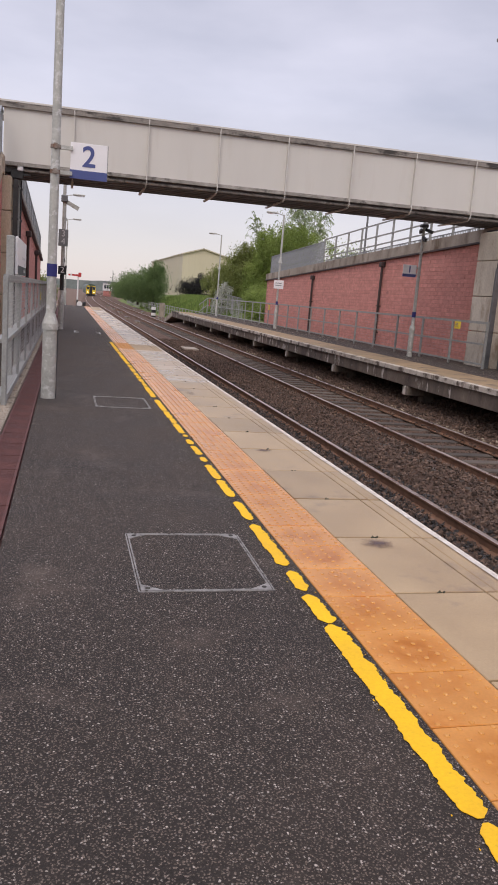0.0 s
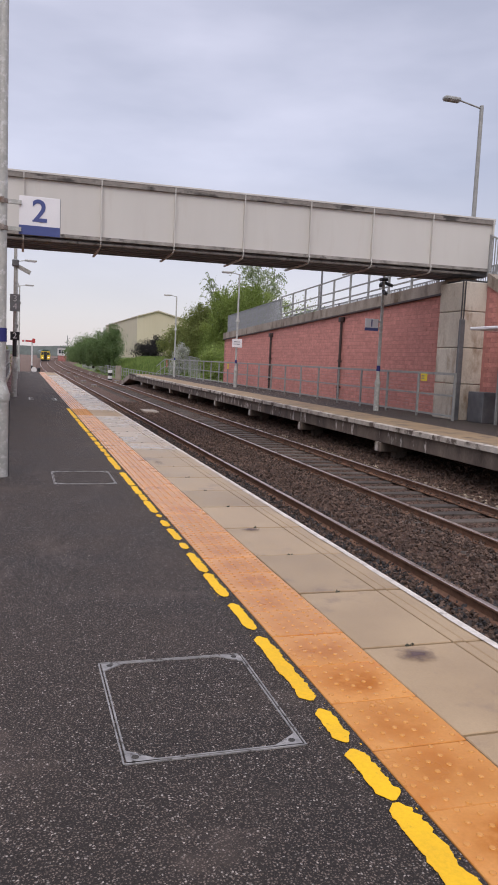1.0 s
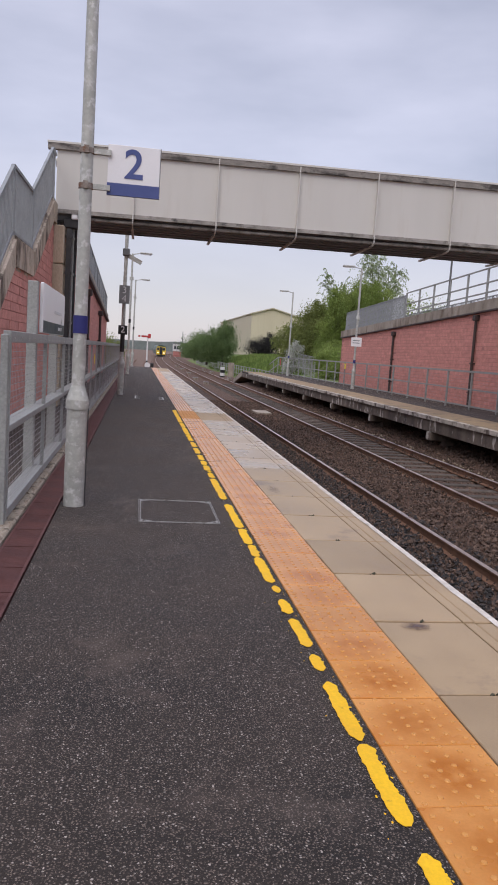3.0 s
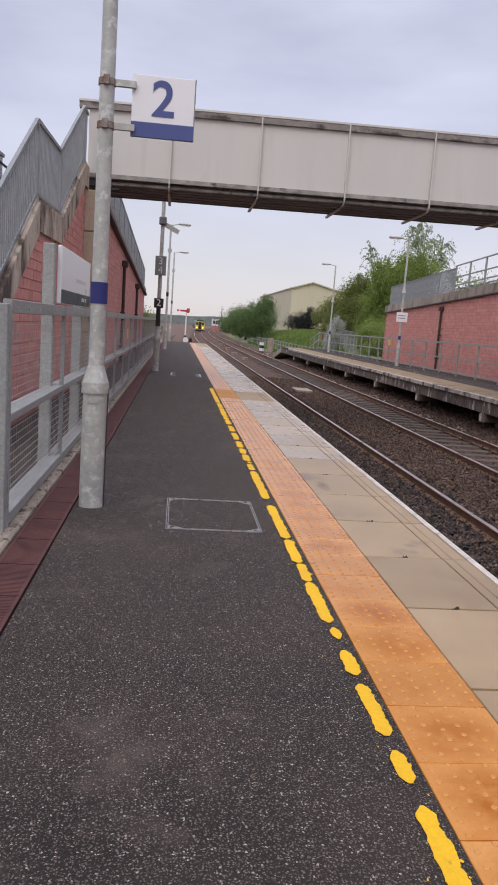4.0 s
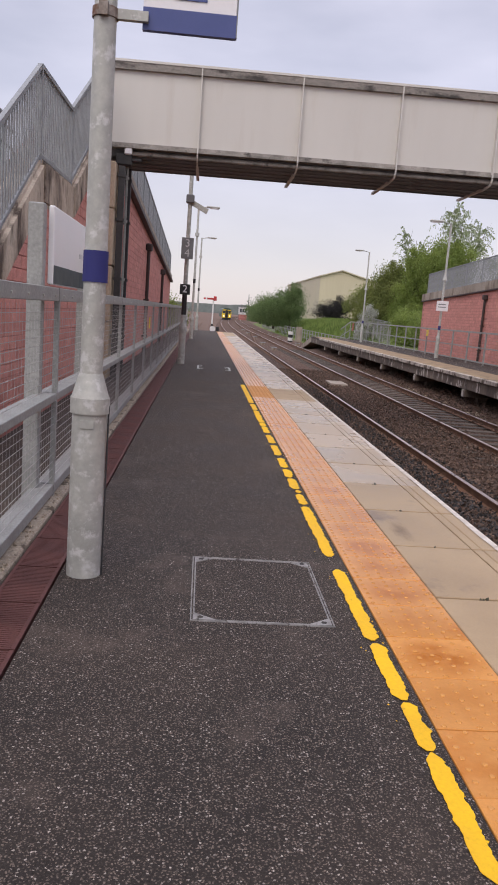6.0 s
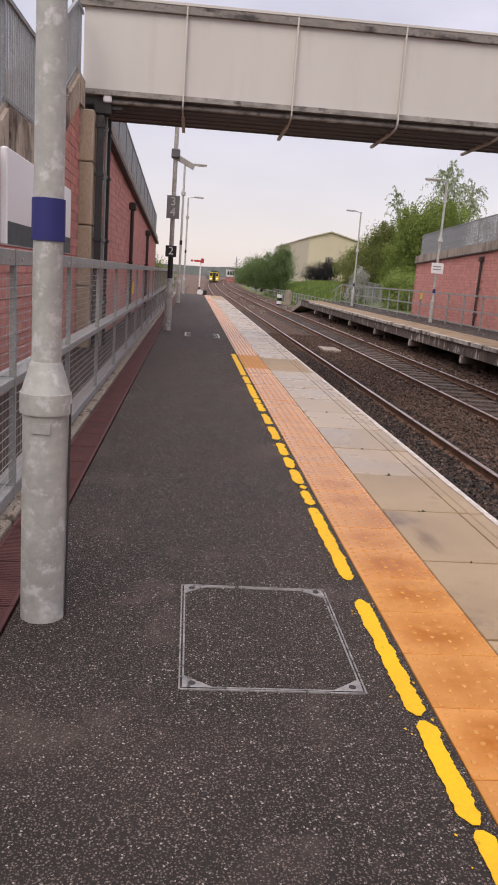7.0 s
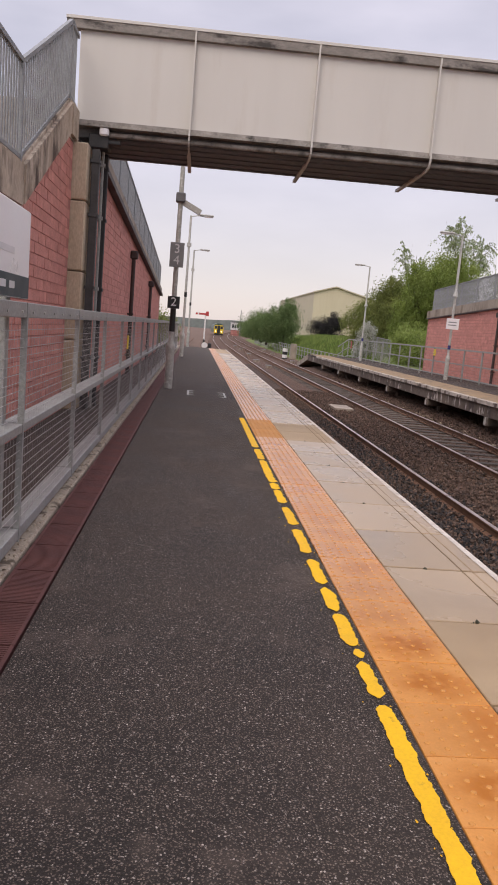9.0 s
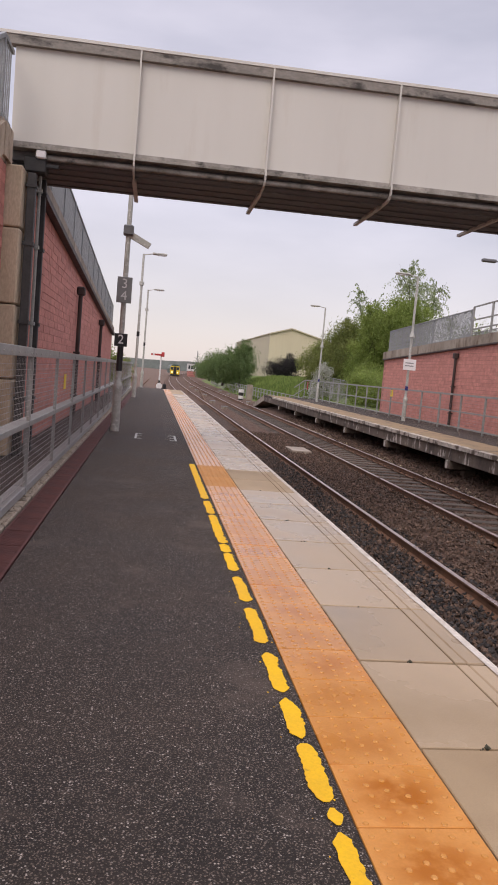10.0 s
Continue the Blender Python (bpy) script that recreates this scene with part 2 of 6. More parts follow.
RUST_RED = surface("rusted_drain_grating", (0.080, 0.028, 0.025), (0.155, 0.062, 0.053), 4, 0.75, 0.2, grain=70, bump=0.3)
CONCRETE = surface("weathered_concrete", (0.25, 0.205, 0.16), (0.44, 0.375, 0.305), 1.4, 0.85, grain=50, bump=0.3, stain=((0.13, 0.088, 0.055), 1.5, 0.50, 0.70), stretch=(1, 1, 0.5))
EDGE_BEAM = surface("spalled_edge_beam", (0.075, 0.056, 0.044), (0.21, 0.165, 0.130), 2.5, 0.9, grain=40, bump=0.5, stain=((0.58, 0.53, 0.47), 3.5, 0.575, 0.63), stretch=(1, 1, 0.35))
FLANGE = surface("weathered_flange_paint", (0.17, 0.15, 0.13), (0.36, 0.325, 0.29), 3, 0.7, grain=30, bump=0.1, stain=((0.05, 0.043, 0.038), 3.0, 0.50, 0.62), stretch=(0.5, 1, 1))
CONCRETE_PALE = surface("pale_pier_concrete", (0.46, 0.405, 0.33), (0.64, 0.58, 0.49), 1.4, 0.8, grain=50, bump=0.25, stain=((0.20, 0.115, 0.055), 1.5, 0.52, 0.72), stretch=(1, 1, 0.4))
BRIDGE_PAINT = surface("grey_cream_bridge_paint", (0.580, 0.553, 0.505), (0.625, 0.600, 0.550), 0.8, 0.55, grain=3, bump=0.0, contrast=0.03, stain=((0.52, 0.47, 0.41), 2.2, 0.58, 0.9), stretch=(1, 1, 0.14))
BRIDGE_DIRTY = surface("dirt_streaked_bridge_flange", (0.16, 0.145, 0.125), (0.40, 0.365, 0.33), 3, 0.75, grain=40, bump=0.1, stain=((0.045, 0.04, 0.035), 4, 0.55, 0.7))
# Shade below the deck is put into this dark colour.
BRIDGE_UNDER = surface("shaded_bridge_underside", (0.125, 0.125, 0.130), (0.195, 0.195, 0.200), 2.5, 0.7, grain=40, bump=0.1, stretch=(0.3, 1, 1))
BRICK_FAR = brick_surface("red_brick_wall")
BRICK = surface("red_rock_faced_brick", (0.54, 0.218, 0.178), (0.71, 0.325, 0.268), 5, 0.85, grain=45, bump=0.5, bump_size=0.008, by_object=0.07, by_island=0.07)
MORTAR = surface("brick_mortar", (0.42, 0.175, 0.148), (0.54, 0.236, 0.200), 6, 0.95, grain=80, bump=0.3)
DARK_STEEL = surface("dark_painted_steel", (0.018, 0.018, 0.020), (0.045, 0.043, 0.043), 5, 0.6, grain=40, bump=0.1)
BROWN_PIPE = surface("dark_brown_downpipe", (0.035, 0.022, 0.020), (0.065, 0.042, 0.036), 4, 0.6)
DARK_DUCT = surface("dark_grey_cable_duct", (0.032, 0.031, 0.031), (0.07, 0.067, 0.066), 4, 0.55, 0.1)
GREY_DUCT = surface("grey_cable_duct", (0.11, 0.11, 0.115), (0.19, 0.19, 0.195), 4, 0.55, 0.3)
SIGN_WHITE = surface("white_sign_enamel", (0.78, 0.76, 0.76), (0.84, 0.82, 0.82), 2, 0.35, bump=0, contrast=0.05)
SIGN_BLUE = surface("blue_sign_enamel", (0.055, 0.075, 0.225), (0.068, 0.09, 0.26), 4, 0.4, bump=0, contrast=0.05)
BAND_BLUE = surface("dark_blue_band", (0.018, 0.02, 0.125), (0.026, 0.029, 0.165), 6, 0.7, bump=0, contrast=0.05)
SIGN_BLACK = surface("black_sign_enamel", (0.012, 0.012, 0.013), (0.02, 0.02, 0.02), 4, 0.4, bump=0, contrast=0.05)
SIGN_GREY = surface("grey_sign_back", (0.18, 0.185, 0.19), (0.24, 0.245, 0.25), 4, 0.5, bump=0, contrast=0.05)
SIGN_YELLOW = surface("yellow_notice", (0.75, 0.55, 0.03), (0.82, 0.62, 0.05), 4, 0.5, bump=0, contrast=0.05)
TEAL_DARK = surface("dark_teal_sign_strip", (0.02, 0.035, 0.045), (0.03, 0.05, 0.06), 4, 0.5, bump=0, contrast=0.05)
TEXT_PALE = surface("pale_lettering", (0.6, 0.6, 0.6), (0.7, 0.7, 0.7), 4, 0.5, bump=0, contrast=0.05)
BALLAST_BED = surface("brown_ballast_bed", (0.068, 0.036, 0.023), (0.16, 0.086, 0.054), 22, 0.95, grain=70, bump=1.0, bump_size=0.03, fleck=((0.20, 0.155, 0.13), 24, 0.4))
BALLAST = surface("brown_ballast_stone", (0.060, 0.038, 0.028), (0.155, 0.100, 0.073), 5, 0.95, grain=40, bump=0.2, by_island=0.55)
BALLAST_DARK = surface("dark_ballast_stone", (0.018, 0.0165, 0.017), (0.055, 0.048, 0.045), 5, 0.9, grain=40, bump=0.2, by_island=0.5)
LITTER = surface("pale_dry_litter", (0.26, 0.20, 0.14), (0.42, 0.34, 0.25), 6, 0.9, by_island=0.4)
MOSS = surface("dark_joint_moss", (0.035, 0.036, 0.022), (0.085, 0.080, 0.050), 20, 0.95, grain=90, bump=0.4)


def spill(name, colour, strength):
    """A stain that thins out from its middle."""
    m = surface(name, tuple(c * 0.8 for c in colour), colour, 6, 0.6, bump=0)
    n, l = m.node_tree.nodes, m.node_tree.links
    co, size, noise_tex, add, rng_node = (n.new("ShaderNode" + k) for k in ("TexCoord", "VectorMath", "TexNoise", "Math", "MapRange"))
    size.operation, add.operation = "LENGTH", "ADD"
    noise_tex.inputs["Scale"].default_value, noise_tex.inputs["Detail"].default_value = 2.2, 5
    l.new(co.outputs["Object"], size.inputs[0])
    l.new(co.outputs["Object"], noise_tex.inputs["Vector"])
    l.new(size.outputs["Value"], add.inputs[0])
    l.new(noise_tex.outputs[0], add.inputs[1])
    for key, val in (("From Min", 1.25), ("From Max", 0.60), ("To Min", 0.0), ("To Max", strength)):
        rng_node.inputs[key].default_value = val
    l.new(add.outputs[0], rng_node.inputs["Value"])
    l.new(rng_node.outputs[0], n["Principled BSDF"].inputs["Alpha"])
    return m


SPILL = spill("dried_purple_spill", (0.095, 0.055, 0.060), 0.85)
SMEAR = spill("grey_slab_smear", (0.17, 0.13, 0.11), 0.32)
RAIL_RUST = surface("rusty_rail_side", (0.12, 0.058, 0.034), (0.235, 0.122, 0.072), 6, 0.85, 0.1, grain=60, bump=0.2)
RAIL_TOP = surface("polished_rail_head", (0.46, 0.36, 0.31), (0.62, 0.52, 0.46), 1.5, 0.32, 0.85, grain=8, bump=0.02)
SLEEPER_GREY = surface("dusty_grey_sleeper", (0.060, 0.047, 0.037), (0.122, 0.096, 0.077), 3, 0.9, grain=60, bump=0.4, by_object=0.3)
SLEEPER = surface("weathered_sleeper", (0.044, 0.031, 0.024), (0.078, 0.056, 0.044), 4, 0.9, grain=60, bump=0.4, by_object=0.2)
GRASS_GROUND = surface("rough_grass_ground", (0.10, 0.15, 0.035), (0.20, 0.26, 0.07), 0.35, 0.95, grain=6, bump=0.6, bump_size=0.05, stain=((0.17, 0.13, 0.08), 0.2, 0.56, 0.7))
GROUND = surface("railway_land", (0.125, 0.075, 0.052), (0.20, 0.128, 0.092), 0.3, 0.95, grain=5, bump=0.6, bump_size=0.05)
LEAF = surface("tree_leaf", (0.155, 0.225, 0.042), (0.285, 0.355, 0.092), 0.8, 0.7, bump=0, by_island=0.3, leafy=0.4, contrast=0.15)
LEAF_DARK = surface("dark_tree_leaf", (0.105, 0.170, 0.055), (0.185, 0.260, 0.098), 0.8, 0.7, bump=0, by_island=0.3, leafy=0.4, contrast=0.15)
LEAF_OLIVE = surface("olive_tree_leaf", (0.16, 0.20, 0.05), (0.26, 0.29, 0.09), 0.8, 0.7, bump=0, by_island=0.3, leafy=0.4, contrast=0.15)
LEAF_SILVER = surface("pale_birch_leaf", (0.24, 0.30, 0.14), (0.40, 0.46, 0.26), 0.8, 0.6, bump=0, by_island=0.4, leafy=0.4, contrast=0.15)
BLOSSOM = surface("white_blossom", (0.38, 0.40, 0.33), (0.62, 0.62, 0.56), 1, 0.7, bump=0, by_island=0.3, leafy=0.4, contrast=0.15)
LEAF_PURPLE = surface("dark_purple_leaf", (0.022, 0.022, 0.022), (0.05, 0.046, 0.043), 0.8, 0.7, bump=0, by_island=0.4, leafy=0.4, contrast=0.15)
GRASS_BLADE = surface("grass_blade", (0.12, 0.19, 0.04), (0.24, 0.31, 0.085), 0.5, 0.8, bump=0, by_island=0.3, leafy=0.4, contrast=0.15)
BARK = surface("bark", (0.05, 0.04, 0.03), (0.11, 0.09, 0.07), 6, 0.9, grain=30, bump=0.4)
SHED_CLAD = surface("cream_shed_cladding", (0.55, 0.485, 0.345), (0.60, 0.535, 0.39), 0.2, 0.6, grain=1.0, bump=0.0, stretch=(3, 1, 0.3), contrast=0.05)
SHED_ROOF = surface("grey_shed_roof", (0.50, 0.44, 0.33), (0.56, 0.50, 0.38), 0.5, 0.6, bump=0, contrast=0.05)
TRAIN_YELLOW = surface("yellow_train_front", (0.75, 0.52, 0.03), (0.82, 0.6, 0.05), 2, 0.4, bump=0, contrast=0.05)
TRAIN_GREEN = surface("dark_green_train_side", (0.02, 0.06, 0.05), (0.035, 0.08, 0.065), 2, 0.4, bump=0)
GLASS_DARK = glass("dark_window_glass")
HEADLIGHT = glow("headlight_lens", (1.0, 0.95, 0.82), 2.5)
SEMA_RED = surface("red_signal_arm", (0.42, 0.035, 0.035), (0.5, 0.05, 0.05), 3, 0.5, bump=0)
WHITE_PAINT = surface("white_painted_timber", (0.66, 0.64, 0.62), (0.76, 0.74, 0.72), 3, 0.55, bump=0, contrast=0.05)
BLACK_PAINT = surface("black_paint", (0.012, 0.012, 0.012), (0.022, 0.022, 0.022), 3, 0.5, bump=0)
HILL = surface("distant_woodland", (0.145, 0.175, 0.165), (0.235, 0.265, 0.25), 0.03, 1.0, grain=0.3, bump=0)
BLUE_RAIL = surface("blue_handrail_coat", (0.018, 0.02, 0.17), (0.028, 0.03, 0.22), 4, 0.45, bump=0, contrast=0.05)
HONEY = surface("buff_far_platform_surface", (0.26, 0.175, 0.090), (0.41, 0.29, 0.16), 0.9, 0.8, grain=50, bump=0.3, stain=((0.11, 0.080, 0.057), 1.8, 0.47, 0.70))


# ---- mesh helpers ----
def box(bm, x0, x1, y0, y1, z0, z1, bevel=0.0):
    m = Matrix.Translation(((x0 + x1) / 2, (y0 + y1) / 2, (z0 + z1) / 2)) @ Matrix.Diagonal((x1 - x0, y1 - y0, z1 - z0, 1))
    r = bmesh.ops.create_cube(bm, size=1, matrix=m)
    if bevel:
        edges = {e for v in r["verts"] for e in v.link_edges}
        bmesh.ops.bevel(bm, geom=list(edges), offset=bevel, segments=1, affect="EDGES")
    return bm


def bar(bm, a, b, w, h=None, up=(0, 0, 1)):
    """A square bar from a to b."""
    a, b = Vector(a), Vector(b)
    d = (b - a)
    q = d.to_track_quat("Y", "Z").to_matrix().to_4x4()
    m = Matrix.Translation((a + b) / 2) @ q @ Matrix.Diagonal((w, d.length, h or w, 1))
    bmesh.ops.create_cube(bm, size=1, matrix=m)
    return bm


def rod(bm, a, b, r0, r1=None, seg=12):
    """A round rod from a to b, tapered."""
    a, b = Vector(a), Vector(b)
    d = b - a
    m = Matrix.Translation((a + b) / 2) @ d.to_track_quat("Z", "Y").to_matrix().to_4x4()
    r = bmesh.ops.create_cone(bm, cap_ends=True, segments=seg, radius1=r0, radius2=r0 if r1 is None else r1, depth=d.length, matrix=m)
    if seg > 6:
        for f in {f for v in r["verts"] for f in v.link_faces}:
            f.smooth = len(f.verts) == 4
            if len(f.verts) != 4:
                for e in f.edges:
                    e.smooth = False
    return bm


def prism(bm, outline, y0, y1):
    """An outline in (x, z), drawn out along y."""
    a = [bm.verts.new((x, y0, z)) for x, z in outline]
    b = [bm.verts.new((x, y1, z)) for x, z in outline]
    bm.faces.new(a)
    bm.faces.new(b[::-1])
    for i in range(len(a)):
        j = (i + 1) % len(a)
        bm.faces.new((a[j], a[i], b[i], b[j]))
    bmesh.ops.recalc_face_normals(bm, faces=bm.faces[:])
    return bm


def slab_x(bm, outline, x0, x1):
    """An outline in (y, z), drawn out along x."""
    a = [bm.verts.new((x0, y, z)) for y, z in outline]
    b = [bm.verts.new((x1, y, z)) for y, z in outline]
    bm.faces.new(a)
    bm.faces.new(b[::-1])
    for i in range(len(a)):
        j = (i + 1) % len(a)
        bm.faces.new((a[j], a[i], b[i], b[j]))
    bmesh.ops.recalc_face_normals(bm, faces=bm.faces[:])
    return bm


def mesh_of(name, bm, *materials):
    me = bpy.data.meshes.new(name)
    bm.to_mesh(me)
    bm.free()
    for m in materials:
        me.materials.append(m)
    return me


def part(name, bm, material, parent=None, label=""):
    """Links a bmesh as one mesh object, under its thing where one is given."""
    ob = new(name, mesh_of(name, bm, *(material if isinstance(material, tuple) else (material,))))
    if parent is not None:
        ob.parent = parent
    return tagged(ob, label) if label else ob


def thing(name, at, label, category, group="", kind=""):
    ob = new(name)
    ob.matrix_world = Matrix.Translation(at)
    ob.empty_display_size = 0.1
    return tagged(ob, label, category, group, kind)


def structure(name, bm, material, label, category):
    return tagged(part(name, bm, material), label, category, kind="structure")


def piece(name, me, parent, at, turn=0.0):
    ob = new(name, me)
    ob.parent = parent
    ob.location = at
    if turn:
        ob.rotation_euler = (0, 0, turn)
    return ob


def lettering(text, size, material, parent, at, rot, name="lettering", depth=0.002, bold=0.0):
    cu = bpy.data.curves.new(name, "FONT")
    cu.body, cu.size, cu.extrude = text, size, depth
    cu.align_x, cu.align_y, cu.offset = "CENTER", "CENTER", bold
    tmp = bpy.data.objects.new(name, cu)
    me = bpy.data.meshes.new_from_object(tmp)
    bpy.data.objects.remove(tmp)
    me.materials.append(material)
    ob = new(name, me)
    ob.parent = parent
    ob.matrix_local = pose(*at, *rot)
    return ob


def soup(name, verts, faces, materials, index=None, smooth=False):
    me = bpy.data.meshes.new(name)
    me.vertices.add(len(verts))
    me.vertices.foreach_set("co", np.asarray(verts, np.float32).ravel())
    faces = np.asarray(faces, np.int32)
    k = faces.shape[1]
    me.loops.add(faces.size)
    me.loops.foreach_set("vertex_index", faces.ravel())
    me.polygons.add(len(faces))
    me.polygons.foreach_set("loop_start", np.arange(0, faces.size, k, dtype=np.int32))
    for m in materials:
        me.materials.append(m)
    if index is not None:
        me.polygons.foreach_set("material_index", np.asarray(index, np.int32))
    me.update(calc_edges=True)
    me.validate()
    if not smooth:
        me.shade_flat()
    return me

# ---- ground and track bed ----
RAIL_Z = -0.90
RAILS = (0.63, 2.13, 3.99, 5.47)


def bend(y):
    """Sideways shift of the line where it curves away far off."""
    return 0.0 if y < 90 else 0.000163 * (y - 90) ** 2


bm = bmesh.new()
bmesh.ops.create_grid(bm, x_segments=40, y_segments=60, size=1)
for v in bm.verts:
    v.co = Vector((math.copysign(abs(v.co.x) ** 2.4, v.co.x) * 1500, 700 + v.co.y * 1700, -1.32))
structure("ground", bm, GROUND, "brown stony railway land reaching the horizon", "ground")

bm = bmesh.new()
ys = [-8 + 4 * i for i in range(26)] + [96 + 12 * i for i in range(30)]
profile = [(-0.2, -1.30), (-0.1, -1.13), (0.5, -1.09), (3.0, -1.075), (4.0, -1.10), (5.7, -1.10), (7.2, -1.14), (8.2, -1.30)]
rows_v = [[bm.verts.new((x + bend(y), y, z)) for x, z in profile] for y in ys]
for a, b in zip(rows_v, rows_v[1:]):
    for i in range(len(profile) - 1):
        bm.faces.new((a[i], a[i + 1], b[i + 1], b[i]))
structure("track_bed", bm, BALLAST_BED, "brown stone ballast bed under two railway tracks", "track bed")


def sweep(bm, outline, x, stations):
    """An outline in (x, z) carried along the line."""
    rings = [[bm.verts.new((x + bend(y) + u, y, w)) for u, w in outline] for y in stations]
    k = len(outline)
    for a, b in zip(rings, rings[1:]):
        for i in range(k):
            bm.faces.new((a[i], a[(i + 1) % k], b[(i + 1) % k], b[i]))
    bm.faces.new(rings[0][::-1])
    bm.faces.new(rings[-1])
    bmesh.ops.recalc_face_normals(bm, faces=bm.faces[:])


RAIL_SHAPE = [(-0.070, -0.16), (0.070, -0.16), (0.070, -0.145), (0.012, -0.12), (0.012, -0.045), (0.034, -0.03), (0.034, -0.008),
              (0.024, 0.0), (-0.024, 0.0), (-0.034, -0.008), (-0.034, -0.03), (-0.012, -0.045), (-0.012, -0.12), (-0.070, -0.145)]
stations = [-8 + 7 * i for i in range(15)] + [100 + 12 * i for i in range(29)]
for x in RAILS:
    bm = bmesh.new()
    sweep(bm, [(u, RAIL_Z + w) for u, w in RAIL_SHAPE], x, stations)
    for f in bm.faces:
        f.material_index = 1 if f.normal.z > 0.5 and f.calc_center_median().z > RAIL_Z - 0.012 else 0
    rail = part("rail", bm, (RAIL_RUST, RAIL_TOP))
    tagged(rail, "long rusty steel rail with a polished running head", "rail", "rails of the two tracks")

bm = bmesh.new()
box(bm, -1.28, 1.28, -0.125, 0.125, -0.14, 0.0, 0.012)
sleeper_mesh = mesh_of("sleeper", bm, SLEEPER)
bm = bmesh.new()
box(bm, -1.28, 1.28, -0.125, 0.125, -0.14, 0.0, 0.012)
grey_sleeper = mesh_of("sleeper", bm, SLEEPER_GREY)
for track, centre in enumerate((1.38, 4.73)):
    for i in range(105):
        y = -4 + 0.66 * i + random.uniform(-0.02, 0.02)
        ob = new("sleeper", grey_sleeper if track else sleeper_mesh)
        ob.location = (centre, y, RAIL_Z - 0.172)
        tagged(ob, "dusty grey sleeper showing above brown ballast" if track else "dark weathered sleeper bedded in brown ballast", "sleeper", "sleepers under the tracks")
bm = bmesh.new()
box(bm, 2.85, 3.5, 35.4, 36.7, -1.1, -0.95, 0.01)
tagged(part("trough_lid", bm, CONCRETE), "pale flat concrete lid lying between the tracks", "cover")


def stones(name, count, region, size, material, seed, height, label):
    """Broken stones lying on the bed: region gives x and y from two even random numbers."""
    rng = np.random.default_rng(seed)
    base = np.array([(1, 0, 0), (-1, 0, 0), (0, 1, 0), (0, -1, 0), (0, 0, 1), (0, 0, -1)], float)
    tri = np.array([(0, 2, 4), (2, 1, 4), (1, 3, 4), (3, 0, 4), (2, 0, 5), (1, 2, 5), (3, 1, 5), (0, 3, 5)])
    x, y = region(rng.random(count), rng.random(count))
    s = rng.uniform(*size, count)
    v = base[None] * (s[:, None] * 0.5)[:, :, None] * rng.uniform(0.6, 1.25, (count, 6, 1))
    v += rng.normal(0, 0.10, v.shape) * s[:, None, None]
    ang, tilt = rng.uniform(0, 6.28, count), rng.uniform(-0.8, 0.8, count)
    c, q = np.cos(ang)[:, None], np.sin(ang)[:, None]
    v = np.stack([v[..., 0] * c - v[..., 1] * q, v[..., 0] * q + v[..., 1] * c, v[..., 2]], -1)
    c, q = np.cos(tilt)[:, None], np.sin(tilt)[:, None]
    v = np.stack([v[..., 0], v[..., 1] * c - v[..., 2] * q, v[..., 1] * q + v[..., 2] * c], -1)
    z = height(x, rng.random(count))
    v += np.stack([x, y, z], -1)[:, None]
    f = tri[None] + (np.arange(count) * 6)[:, None, None]
    ob = new(name, soup(name, v.reshape(-1, 3), f.reshape(-1, 3), [material]))
    return tagged(ob, label, "ballast", kind="stuff")


def bed_z(x, r):
    return np.where((x > 4.06) & (x < 5.40), -1.115, np.where(x < 2.2, -1.055, -1.03)) + 0.035 * r - 0.01


stones("ballast", 70000, lambda a, b: (0.75 + 6.15 * a, -2 + 45 * b ** 1.25), (0.035, 0.075), BALLAST, 5, bed_z, "brown broken ballast stones between the rails")
stones("dark_ballast", 15000, lambda a, b: (0.75 + 1.75 * a, -2 + 37 * b ** 1.2), (0.035, 0.07), BALLAST_DARK, 6, bed_z, "dark ballast stones beside the platform")
stones("dry_litter", 2600, lambda a, b: (5.85 + 0.9 * a, 8 + 45 * b ** 1.3), (0.03, 0.11), LITTER, 7, lambda x, r: -1.06 + 0.05 * r, "pale dry leaf litter and chippings by the far track")

stones("shoulder_stones", 9000, lambda a, b: (5.9 + 1.5 * a, 6 + 50 * b ** 1.3), (0.04, 0.09), BALLAST, 9, lambda x, r: -1.05 + np.clip(x - 5.87, 0, 2) * 0.222 + 0.03 * r, "brown broken stones lying under the platform edge")

# ---- near platform ----
END = 59.7
bm = bmesh.new()
box(bm, -2.735, -1.146, -9, END + 0.2, -0.30, 0.0)
bmesh.ops.subdivide_edges(bm, edges=[e for e in bm.edges if e.calc_length() > 20], cuts=40)
platform = structure("platform_surface", bm, ASPHALT, "dark speckled asphalt platform surface with faint brown stains", "platform")
bm = bmesh.new()
box(bm, -3.9, -0.22, -9, END, -1.4, -0.31)
box(bm, -1.146, -0.03, -9, END, -0.31, -0.075)
structure("platform_base", bm, JOINT, "dark concrete body of the platform under its paving", "platform")
bm = bmesh.new()
prism(bm, [(-3.9, -1.4), (-0.05, -1.4), (-0.05, -0.08), (-3.9, -0.08)], END, END + 0.02)
structure("platform_end", bm, CONCRETE, "weathered concrete end face of the platform", "platform")

# kerb and ground on the fence side
bm = bmesh.new()
box(bm, -3.24, -2.995, -9, 60, -0.3, 0.025, 0.012)
structure("kerb", bm, KERB, "stained gravelly concrete kerb carrying the fence", "kerb")
bm = bmesh.new()
box(bm, -8.5, -3.25, -9, 60, -0.3, -0.05)
structure("yard", bm, EARTH, "dark earth strip behind the fence, wall shadow in its colour", "ground")

